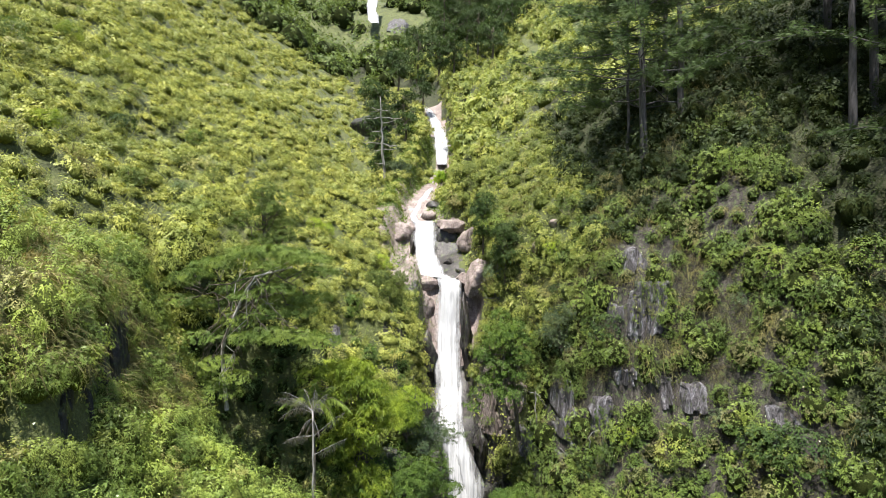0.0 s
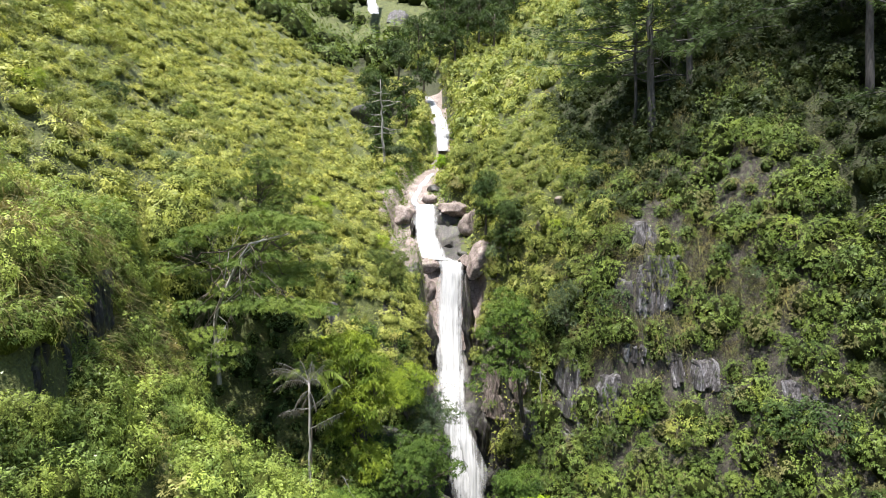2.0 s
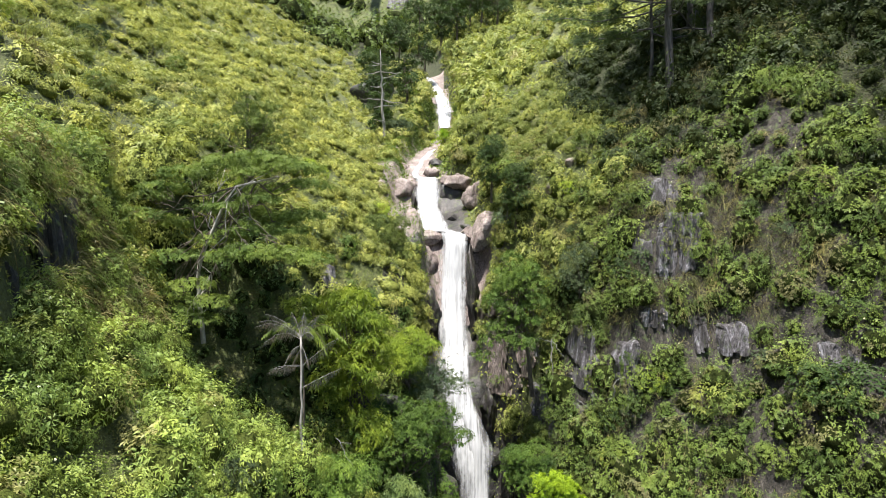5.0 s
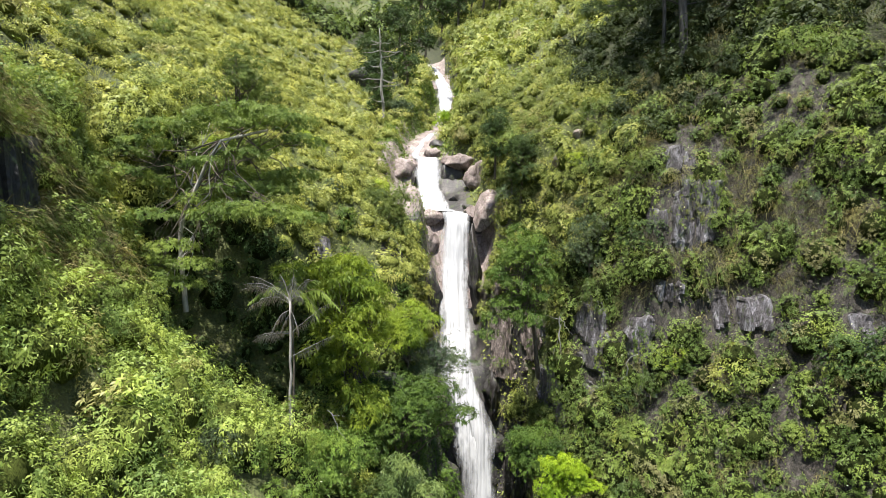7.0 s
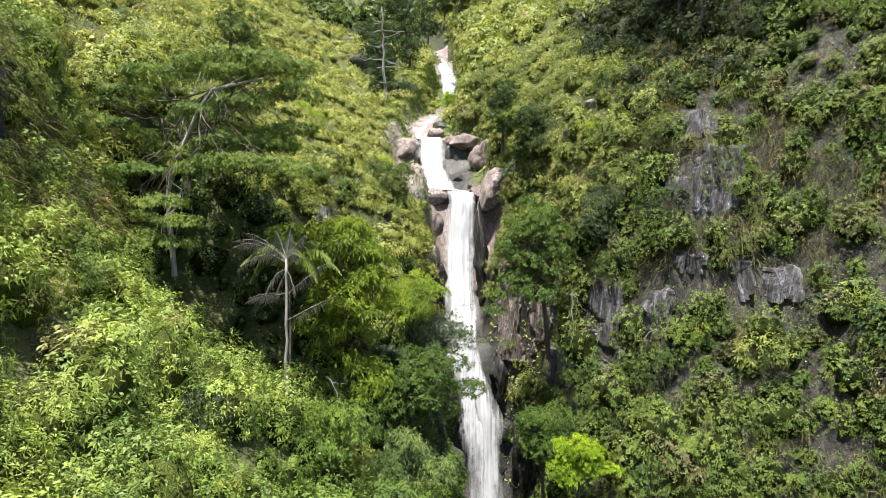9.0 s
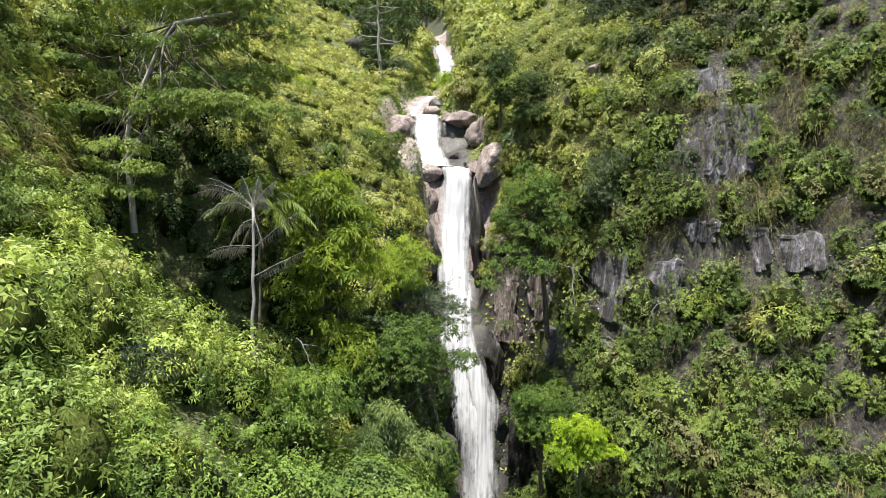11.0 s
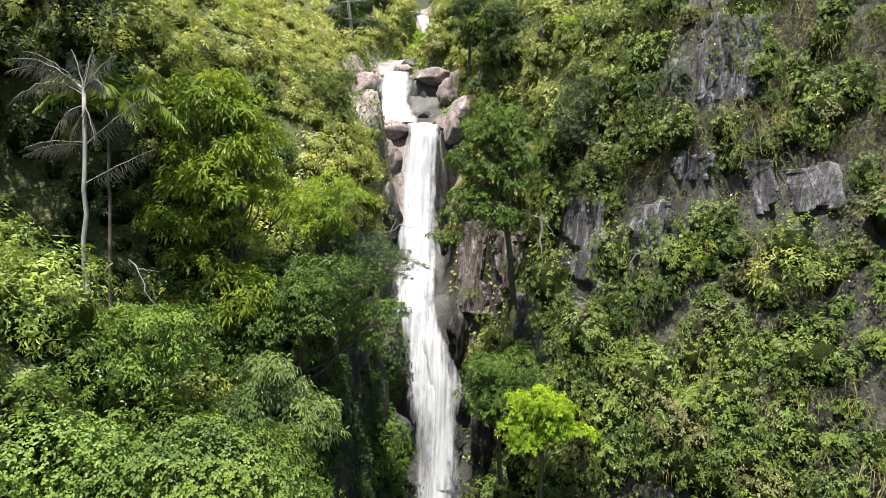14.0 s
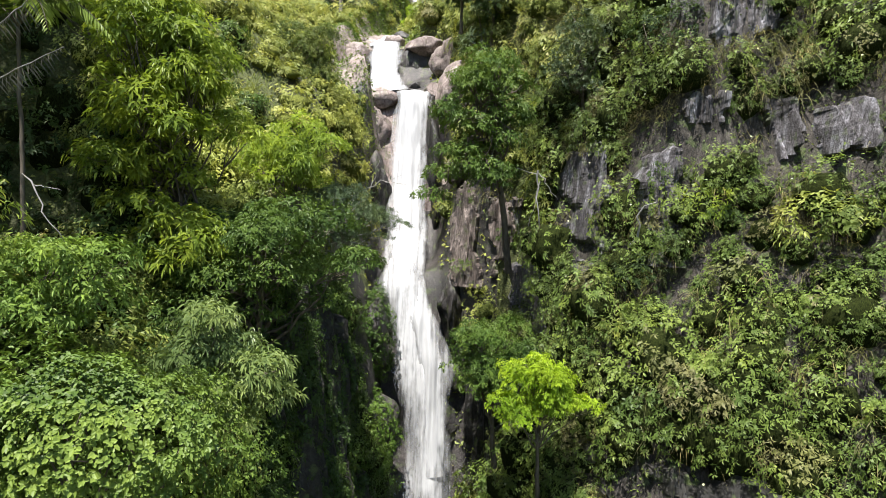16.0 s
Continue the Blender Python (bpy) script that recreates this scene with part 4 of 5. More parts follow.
cover("gully_climbers", r1, s, 0.55, 0.13, 0.5, 70, 6, LEAF_CLIMB, "dark leafy climbers hanging on the shaded gully wall", CORE_CLIFF)
rg = np.random.default_rng(24)
creepers("slope_creepers", rg, thin(sow(rg, 14000, -34, 0, 16, 75, on_left, True), 0.75), 22, 0.2, LEAF_MEADOW, "low leafy growth over the soil of the sunny slope")
creepers("upper_creepers", rg, thin(sow(rg, 14000, -60, 0, 70, 145, None, True), 1.3), 15, 0.11, LEAF_MEADOW, "low leafy growth over the soil of the far slope")
creepers("cliff_creepers", rg, thin(sow(rg, 14000, 0, 38, 28, 47, on_right), 0.75), 26, 0.15, LEAF_CLIFF, "low leafy growth over the soil of the cliff")
creepers("spur_creepers", rg, thin(sow(rg, 6000, 0, 13, 47, 75, on_right), 0.75), 22, 0.2, LEAF_HILL, "low leafy growth over the soil of the sunlit spur")
creepers("pine_creepers", rg, thin(sow(rg, 6000, 13, 38, 47, 75, on_right), 0.75), 22, 0.2, LEAF_PINE_SHADE, "low growth over the soil under the pines, darkened for shade")


xb, yb = rg.uniform(-5.2, 5.2, 5200), rg.uniform(55, 104, 5200)
ok = (np.abs(xb) > np.where(yb < 72, 1.9, 1.7)) & ((xb < 0) | (yb > 70)) & ((yb < 59) | (yb > 71) | (rg.uniform(0, 1, 5200) < 0.55))
xb, yb = xb[ok] + axis(yb[ok]), yb[ok]
ga, gb = slope(xb, yb)
creepers("bank_creepers", rg, (xb, yb, height(xb, yb), unit(np.stack([-ga, -gb, np.ones_like(ga)], 1))), 16, 0.15, LEAF_SHRUB, "low leafy growth on the banks of the stream")


def blades(name, rng, spots, per, L, W, mat, label, droop=0.5, lift=0.12):
    """Tufts of long arching blades."""
    x, y, z, nrm = spots
    ok = clear_of_rocks(x, y, z, 0.25)
    x, y, z, nrm = x[ok], y[ok], z[ok], nrm[ok]
    n = len(x)
    base = np.stack([x, y, z + lift], 1) + nrm * 0.15
    base = np.repeat(base, per, 0) + rng.normal(0, 0.10, (n * per, 3))
    D = unit(np.repeat(nrm, per, 0) * 0.6 + np.array([0, 0, 0.55]) + rng.normal(0, 0.36, (n * per, 3)))
    S = unit(np.cross(D, rng.normal(0, 1, D.shape)))
    LL = (L * rng.uniform(0.5, 1.3, n * per))[:, None]
    rows_ = []
    for f, w in ((0.0, 0.5), (0.35, 0.5), (0.7, 0.36)):
        p = base + D * LL * f + np.array([0, 0, -1.0]) * LL * droop * f * f
        rows_ += [p - S * LL * W * w, p + S * LL * W * w]
    rows_.append(base + D * LL + np.array([0, 0, -1.0]) * LL * droop)
    loops = (np.arange(n * per)[:, None] * 7 + np.array([0, 1, 3, 2, 2, 3, 5, 4, 4, 5, 6])[None]).ravel()
    starts = (np.arange(n * per)[:, None] * 11 + np.array([0, 4, 8])[None]).ravel()
    return tagged(new(name, mesh_np(name, np.stack(rows_, 1).reshape(-1, 3), loops, starts, (mat,))), label, "grass", kind="stuff")


r3 = np.random.default_rng(23)


def patchy(seed, cut):
    return lambda x, y: fbm(x / 3.5, y / 3.5, 0, seed, 2) > cut


s = sow(r3, 24000, -38, -3, 26, 95, lambda x, y: patchy(51, -0.2)(x, y) & ((y > 40) | (x < -17)))
blades("meadow_grass", r3, s, 8, 0.85, 0.030, GRASS, "pale green grass between the shrubs of the slope")
s = sow(r3, 2900, -21, -13, 18, 33, patchy(52, 0.06))
blades("dry_grass", r3, s, 14, 1.1, 0.028, DRY_GRASS, "long dry brownish grass hanging over the dark rocks", 0.9, 0.55)
s = sow(r3, 1100, -21, -13, 18, 33, patchy(52, 0.14))
blades("straw_grass", r3, s, 12, 1.1, 0.022, STRAW, "pale straw-coloured grass tufts over the dark rocks", 0.9, 0.6)
s = sow(r3, 5200, 4, 26, 30, 56, patchy(53, -0.02))
blades("cliff_grass", r3, s, 12, 0.95, 0.024, DRY_GRASS, "dry olive-brown grass hanging from the cliff", 1.0, 0.4)
s = sow(r3, 30000, 4, 24, 34, 50, bare_cliff)
blades("hanging_grass", r3, s, 7, 0.75, 0.014, BROWN_GRASS, "matted brown and olive grass on the bare cliff", 1.0, 0.15)
s = wall_spots(r3, 5000, 7.5, 23, 34, 47.5, 0.35, 0.34, lambda x, y, z: ~green_ledge(x, y, z) | (vnoise(x, y, z, 59) > 0.2))
blades("ledge_grass", r3, s, 11, 0.7, 0.012, BROWN_GRASS, "brown and olive grass hanging over the steepest cliff", 1.1, 0.05)
s = wall_spots(r3, 1500, 7.5, 23, 34, 47.5, 0.35, 0.6, lambda x, y, z: vnoise(x / 1.5, y / 1.5, z / 1.5, 60) > 0.15)
blades("ledge_tufts", r3, s, 11, 0.7, 0.012, DRY_GRASS, "olive grass tufts hanging over the steepest cliff", 1.1, 0.05)
s = sow(r3, 1500, 5, 26, 36, 56, patchy(54, 0.10))
blades("pale_cliff_grass", r3, s, 12, 1.1, 0.014, STRAW, "tufts of pale dry grass arching over the cliff", 1.0, 0.4)

# ---- shrubs that stand out singly ----
def shrub_kind(name, seed, R, n, k, L, W, mat, label, category="shrub", flat=0.95, broad=False, sag=0.15, spread_=1.15):
    rng = np.random.default_rng(seed)
    ob = thing(name, 0, 0, -50, label, category)
    C, A = mound(rng, n, R, flat, -0.3, 3.0, seed)
    C[:, 2] += R * 0.55
    P, D, N = sprigs(rng, C, A, k, L, spread_, 0.3, sag)
    LL = L * rng.uniform(0.65, 1.2, len(P))
    part("foliage", leaf_mesh("foliage", P, D, N, LL, LL * W, mat, broad), ob)
    runs = []
    for q in C[rng.choice(len(C), 6, replace=False)]:
        runs.append((bough(rng, (0, 0, -0.3), q * 0.9, 0, 0.05, 5), np.linspace(0.035, 0.008, 5) * R))
    part("stem", tubes_mesh("stem", runs, BARK_DARK, 5), ob, "thin brown stems")
    return ob


KINDS = [
    shrub_kind("shrub", 61, 1.0, 230, 6, 0.13, 0.42, LEAF_SHRUB, "round leafy green shrub on the slope"),
    shrub_kind("shrub", 62, 0.9, 200, 6, 0.14, 0.36, LEAF_HILL, "bright yellow-green shrub on the slope"),
    shrub_kind("shrub", 63, 1.1, 230, 6, 0.13, 0.45, LEAF_DEEP, "dark green shrub on the slope"),
    shrub_kind("shrub", 64, 0.9, 190, 7, 0.15, 0.30, LEAF_FRESH, "fresh green shrub with narrow leaves"),
    shrub_kind("shrub", 65, 0.8, 190, 6, 0.11, 0.40, LEAF_OLIVE, "olive green twiggy shrub on the slope"),
    shrub_kind("shrub", 66, 0.8, 180, 6, 0.11, 0.42, LEAF_GREY, "grey-green dusty-looking shrub on the slope"),
]
rs = np.random.default_rng(31)
for (x0, x1, y0, y1, n, w) in [(-32, -4, 16, 58, 1000, (2, 5, 1, 3, 2, 1)), (5, 30, 28, 56, 800, (5, 3, 3, 2, 2, 1))]:
    X, Y, Z, NN = sow(rs, n, x0, x1, y0, y1)
    ok = clear_of_rocks(X, Y, Z, 0.4) & ~((X > 13) & (Y > 44))
    X, Y, Z = X[ok][:48], Y[ok][:48], Z[ok][:48]
    p = np.array(w) / sum(w)
    for x, y, z in zip(X, Y, Z):
        kind = KINDS[rs.choice(6, p=p)]
        f = rs.uniform(0.7, 1.35) if x < 0 else rs.uniform(0.8, 1.9)
        copy_thing(kind, pose(x, y, z - 0.1, rs.uniform(-12, 12), rs.uniform(-12, 12), rs.uniform(0, 360)) @ Matrix.Diagonal((f, f, f * rs.uniform(0.8, 1.1), 1)))
for ob in KINDS:
    x, y = rs.uniform(-24, -18), rs.uniform(30, 45)
    ob.matrix_basis = pose(x, y, float(height(x, y)) - 0.1)

# ---- trees ----
def tree(name, seed, base, trunk, clumps, label, leaf, bark, k=6, L=0.22, W=0.4, r0=0.2, dens=60, flat=0.55, broad=True, sag=0.15, spread_=1.25, low=-0.35, limb_from=0.55, limb_bark=None):
    """trunk: points above base; clumps: (x, y, z, radius) from the base. Every clump hangs on a limb."""
    rng = np.random.default_rng(seed)
    ob = thing(name, *base, label, "tree")
    pts = np.asarray(trunk, float)
    s = np.linspace(0, 1, 12)
    q = np.linspace(0, 1, len(pts))
    run = np.stack([np.interp(s, q, pts[:, i]) for i in range(3)], 1)
    run[1:-1] += rng.normal(0, 0.03, (10, 3)) * r0 * 4
    part("trunk", tubes_mesh("trunk", [(run, np.linspace(r0, r0 * 0.4, 12))], bark, 9), ob)
    Ps, Ds, Ns, Ls = [], [], [], []
    for i, (x, y, z, R) in enumerate(clumps):
        c = np.array([x, y, z], float)
        a = run[min(int(rng.uniform(limb_from, 0.98) * 11), 11)]
        b = bough(rng, a, c - np.array([0, 0, R * flat * 0.3]), -0.04 * np.linalg.norm(c - a), 0.05, 8)
        twigs = [(b, np.linspace(r0 * 0.34, r0 * 0.08, 8))]
        for _ in range(3):
            e = c + unit(rng.normal(0, 1, 3)) * R * np.array([0.8, 0.8, 0.4 * flat])
            twigs.append((bough(rng, b[5], e, 0, 0.06, 5), np.linspace(r0 * 0.14, r0 * 0.04, 5)))
        part("limb", tubes_mesh("limb", twigs, (limb_bark or bark) if i % 9 else bark, 4), ob)
        C, A = mound(rng, max(int(dens * R * R), 10), R, flat, low, 4.0, seed + i)
        P, D, N = sprigs(rng, C + c, A, k, L, spread_, 0.3, sag)
        Ps.append(P), Ds.append(D), Ns.append(N), Ls.append(L * rng.uniform(0.65, 1.2, len(P)))
    LL = np.concatenate(Ls)
    part("crown", leaf_mesh("crown", np.concatenate(Ps), np.concatenate(Ds), np.concatenate(Ns), LL, LL * W, leaf, broad, 0.3), ob)
    return ob


def ball(seed, n, centre, spread_, r):
    """n clumps scattered in an uneven round crown."""
    rng = np.random.default_rng(seed)
    d = unit(rng.normal(0, 1, (n, 3))) * rng.uniform(0.35, 1.0, (n, 1))
    d[:, 2] = np.where(d[:, 2] < -0.55, -d[:, 2], d[:, 2])
    c = np.asarray(centre) + d * np.asarray(spread_)
    return [(*p, r * rng.uniform(0.75, 1.25)) for p in c]


# the spreading flat-topped tree over the hollow
tree("spreading_tree", 71, (-12.9, 34.2, 18.6), [(0, 0, 0), (-0.1, -0.2, 2.4), (0.0, -0.5, 4.1), (0.8, -0.8, 5.7), (1.9, -0.9, 8.0), (4.2, -0.6, 8.6)],
     [(4.2, -0.7, 9.3, 1.2), (3.0, -1.3, 8.7, 1.0), (5.3, -0.8, 9.0, 1.2), (1.7, -1.6, 7.0, 0.9), (3.4, -1.2, 7.4, 1.0), (-2.6, -0.4, 6.6, 1.3), (-3.0, 0.6, 7.6, 1.2), (-1.9, 0, 8.0, 1.3), (-0.4, -0.6, 8.7, 1.5), (1.2, 0.2, 9.2, 1.5), (2.9, -0.3, 9.4, 1.5), (4.4, 0, 9.0, 1.3), (5.4, 0.4, 8.2, 1.2), (3.2, 0.9, 8.0, 1.3), (1.4, 1.0, 7.6, 1.3), (-1.4, 0.8, 6.2, 1.3), (-1.0, -0.9, 4.6, 1.3), (0.0, -1.3, 3.2, 1.2), (0.2, -1.6, 1.5, 1.2), (-0.9, -1.4, 1.9, 1.1), (1.0, -1.5, 2.4, 1.1),
      (1.9, -1.6, 4.6, 1.2), (3.2, -1.9, 4.9, 1.3), (4.6, -1.9, 4.8, 1.4), (6.0, -1.7, 4.5, 1.2), (5.0, 0.8, 6.6, 1.2), (-1.4, -1.0, 2.6, 1.1), (2.6, -0.2, 5.9, 1.5), (4.2, 0.2, 5.9, 1.5), (1.0, 0.2, 5.4, 1.4), (3.4, 1.6, 6.4, 1.5), (1.6, 2.0, 6.8, 1.5), (0.4, 1.4, 7.0, 1.4)],
     "spreading tree with flat leafy tiers and pale crooked limbs", LEAF_SHRUB, BARK_LIMB, 7, 0.13, 0.45, 0.13, 150, 0.30, broad=False, limb_bark=BARK_DARK)
tree("compound_leaf_tree", 72, (-5.4, 36.3, 10.2), [(0, 0, 0), (0.1, 0, 3.4), (0.3, -0.2, 6.6)],
     ball(172, 34, (0.3, -0.9, 7.0), (2.4, 1.5, 2.6), 0.75) + ball(372, 18, (-1.0, -0.8, 9.7), (2.6, 1.4, 1.2), 0.75) + ball(272, 16, (0.4, -1.0, 3.8), (2.2, 1.3, 1.7), 0.75), "bright green tree with long drooping leaflets", LEAF_FRESH, BARK_DARK, 7, 0.25, 0.30, 0.14, 78, 0.6, broad=False, sag=0.3)
tree("compound_leaf_tree", 85, (-2.6, 40.5, 11.0), [(0, 0, 0), (0.1, -0.2, 2.5), (0.0, -0.4, 5.0)],
     ball(185, 16, (-0.2, -0.8, 5.4), (1.7, 1.2, 1.6), 0.75), "bright green young tree with long leaflets", LEAF_FRESH, BARK_DARK, 7, 0.2, 0.30, 0.12, 110, 0.6, broad=False, sag=0.3)
tree("glossy_tree", 73, (-3.0, 36.6, 6.5), [(0, 0, 0), (0.2, -0.4, 3.5), (0.5, -0.8, 6.4)],
     ball(173, 40, (0.5, -1.3, 6.3), (3.1, 1.8, 2.3), 0.9), "dense dark green tree overhanging the stream", LEAF_CLIMB, BARK_DARK, 7, 0.14, 0.42, 0.16, 125, 0.6, broad=False)
tree("feathery_tree", 74, (-2.2, 42.0, 9.5), [(0, 0, 0), (0.4, -0.5, 2.6), (1.3, -1.0, 4.8)],
     ball(174, 26, (1.1, -1.2, 5.0), (2.5, 1.4, 1.5), 0.75) + [(2.3, -0.8, 5.1, 0.75), (2.9, -0.6, 4.9, 0.6), (3.5, -0.6, 4.8, 0.45), (2.6, -0.6, 4.3, 0.5)], "grey-green feathery tree reaching towards the fall", LEAF_GREY, BARK_PALE, 9, 0.10, 0.32, 0.12, 150, 0.5, broad=False)
tree("drooping_tree", 75, (-3.1, 32.4, 4.5), [(0, 0, 0), (0.3, -0.3, 3.2), (0.8, -0.6, 6.6)],
     ball(175, 26, (0.9, -0.9, 6.2), (1.35, 1.0, 2.4), 0.58), "tree with clusters of long pale green drooping leaves", LEAF_PALE, BARK_DARK, 8, 0.21, 0.26, 0.12, 130, 0.65, broad=False, sag=0.4)
tree("leafy_tree", 76, (-5.9, 31.0, 8.5), [(0, 0, 0), (0.1, -0.2, 2.0), (0.5, -0.5, 4.6)],
     ball(176, 20, (0.5, -0.7, 4.4), (1.5, 1.0, 1.3), 0.65), "rounded bright green young tree", LEAF_MOUND, BARK_DARK, 8, 0.15, 0.34, 0.11, 150, 0.6, broad=False)
tree("olive_tree", 77, (-5.2, 52.3, 17.8), [(0, 0, 0), (0, -0.4, 2.4), (0.1, -0.8, 4.8)],
     ball(177, 30, (0.1, -1.0, 5.4), (2.2, 1.5, 2.2), 0.9), "round olive green tree with fine leaves above the stream", LEAF_OLIVE, BARK_DARK, 8, 0.13, 0.40, 0.12, 110, 0.7, broad=False)
tree("cliff_tree", 78, (6.2, 46.6, 12.0), [(0, 0, 0), (-0.4, -0.8, 3.0), (-1.0, -1.6, 6.0), (-1.2, -2.0, 9.0)],
     ball(178, 36, (-1.5, -2.2, 6.4), (1.9, 1.3, 4.3), 0.8) + [(-3.9, -2.5, 3.6, 0.7), (-3.4, -2.4, 4.6, 0.8), (-3.0, -2.4, 5.6, 0.7), (-2.2, -0.6, 9.2, 0.9), (-1.6, -0.4, 10.2, 0.9), (-2.6, -0.8, 8.0, 0.8)], "broad-leaved tree hanging from the cliff beside the fall", LEAF_CLIMB, BARK_DARK, 7, 0.18, 0.44, 0.18, 90, 0.6, broad=False)
tree("cliff_bush", 86, (9.3, 45.2, 18.5), [(0, 0, 0), (-0.2, -0.6, 1.4), (-0.3, -0.9, 3.0)],
     ball(186, 16, (-0.2, -0.9, 2.8), (1.6, 1.0, 1.8), 0.75), "grey-green bushy tree on the cliff", LEAF_GREY, BARK_DARK, 7, 0.13, 0.42, 0.1, 110, 0.7, broad=False)
tree("leafy_tree", 87, (-12.2, 39.6, 24.0), [(0, 0, 0), (0.1, -0.3, 3.0), (0.2, -0.6, 6.4)],
     ball(187, 26, (0.3, -0.7, 5.6), (2.1, 1.4, 2.6), 0.8), "dark green leafy tree rising behind the spreading tree", LEAF_SHRUB, BARK_DARK, 7, 0.13, 0.42, 0.12, 110, 0.7, broad=False)
tree("round_tree", 79, (5.3, 42.6, 4.0), [(0, 0, 0), (-0.2, -0.6, 2.0), (-0.3, -1.2, 4.6)],
     ball(179, 30, (-0.4, -1.5, 4.6), (1.9, 1.3, 2.0), 0.78), "round dark green tree at the foot of the cliff", LEAF_CLIMB, BARK_DARK, 7, 0.13, 0.42, 0.13, 130, 0.65, broad=False)
tree("lime_tree", 80, (6.6, 39.2, 4.4), [(0, 0, 0), (-0.1, -0.4, 1.8), (-0.2, -0.8, 3.6)],
     ball(180, 26, (-0.4, -0.9, 4.1), (1.35, 0.9, 1.35), 0.55) + [(1.1, -1.0, 3.9, 0.5), (1.6, -1.1, 3.8, 0.4)], "small bright lime green tree glowing in the sun", LEAF_LIME, BARK_DARK, 7, 0.13, 0.45, 0.09, 190, 0.6, broad=False)
tree("column_tree", 81, (3.9, 56.6, 26.5), [(0, 0, 0), (0, -0.2, 2.6), (0, -0.3, 5.2)],
     ball(181, 20, (0, -0.3, 3.4), (0.9, 0.8, 2.4), 0.75), "narrow dark green tree above the boulder", LEAF_DEEP, BARK_DARK, 6, 0.16, 0.45, 0.12, 100, 0.8, broad=False)
tree("column_tree", 82, (5.6, 52.4, 24.0), [(0, 0, 0), (0, -0.3, 2.0), (0, -0.5, 4.6)],
     ball(182, 24, (0, -0.5, 3.2), (1.3, 1.0, 2.2), 0.75), "dark green tree rooted in the cliff top", LEAF_DEEP, BARK_DARK, 6, 0.16, 0.45, 0.12, 100, 0.7, broad=False)
tree("golden_bush", 83, (-0.3, 80.6, 33.4), [(0, 0, 0), (0, -0.2, 1.0), (0.1, -0.2, 2.0)],
     ball(183, 9, (0, -0.2, 1.9), (1.2, 1.0, 1.0), 0.85), "bright yellow-green bush beside the rapid", LEAF_LIME, BARK_DARK, 6, 0.2, 0.4, 0.07, 90, 0.7, broad=False)
tree("silver_bush", 84, (-6.0, 80.0, 33.6), [(0, 0, 0), (0, -0.2, 1.4), (0, -0.3, 2.6)],
     ball(184, 12, (0, -0.3, 2.6), (1.8, 1.3, 1.7), 0.95), "silvery grey-green bush beside the stream", LEAF_GREY, BARK_DARK, 6, 0.2, 0.45, 0.08, 80, 0.7, broad=False)
for i, (x, y, hgt, w) in enumerate([(2, 118, 10, 2.8), (7, 121, 11, 3.2), (12, 124, 10, 3.4), (-4, 113, 8, 2.4), (9.5, 115, 8, 2.8), (5, 128, 12, 3.4), (-1, 127, 11, 3.0), (-7, 101, 7, 2.2), (-11, 104, 6, 2.4), (15, 131, 10, 3.4), (-6, 92, 5, 2.0), (-9.2, 88, 5, 1.9), (-10.8, 95, 6, 2.4), (-8.4, 82.5, 3.4, 1.5), (0, 140, 16, 4.5), (6, 142, 16, 4.5), (-6, 138, 13, 4.0), (12, 146, 15, 5.0), (3, 151, 16, 5.0), (-10, 131, 9, 3.5), (-13, 117, 6, 3.0)]):
    z = float(height(x, y)) - 0.5
    tree("gully_tree", 90 + i, (x, y, z), [(0, 0, 0), (0.3, -0.3, hgt * 0.5), (0.2, -0.5, hgt * 0.9)],
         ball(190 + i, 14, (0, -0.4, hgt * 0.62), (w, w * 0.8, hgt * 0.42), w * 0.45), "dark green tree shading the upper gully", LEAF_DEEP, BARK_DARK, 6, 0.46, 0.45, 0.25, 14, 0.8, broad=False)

# the bare conifer above the pool
def bare_conifer(base, hgt, seed):
    rng = np.random.default_rng(seed)
    ob = thing("bare_tree", *base, "slim half-bare tree with thin drooping branches by the stream", "tree")
    run = bough(rng, (0, 0, 0), (-0.5, 0, hgt), 0, 0.006, 14)
    part("trunk", tubes_mesh("trunk", [(run, np.linspace(0.22, 0.05, 14))], BARK_PALE, 8), ob)
    P, D, N = [], [], []
    for i in range(26):
        a = run[int(rng.uniform(3, 12))]
        ang = rng.uniform(0, 6.28)
        r = rng.uniform(1.0, 2.9)
        e = a + np.array([math.cos(ang) * r, math.sin(ang) * r, rng.uniform(-0.4, 0.7)])
        b = bough(rng, a, e, 0.15, 0.04, 6)
        part("branch", tubes_mesh("branch", [(b, np.linspace(0.07, 0.02, 6))], BARK_PALE, 5), ob)
        if i % 2:
            C = b[3:] + rng.normal(0, 0.15, (3, 3))
            p, d, n = sprigs(rng, np.repeat(C, 3, 0) + rng.normal(0, 0.25, (9, 3)), rng.normal(0, 0.5, (9, 3)) + np.array([0, 0, 0.6]), 7, 0.3)
            P.append(p), D.append(d), N.append(n)
    P, D, N = (np.concatenate(v) for v in (P, D, N))
    part("needles", leaf_mesh("needles", P, D, N, 0.3, 0.06, LEAF_PINE), ob, "sparse dull green needles")
    return ob


bare_conifer((-7.9, 79.0, 34.8), 11.5, 101)

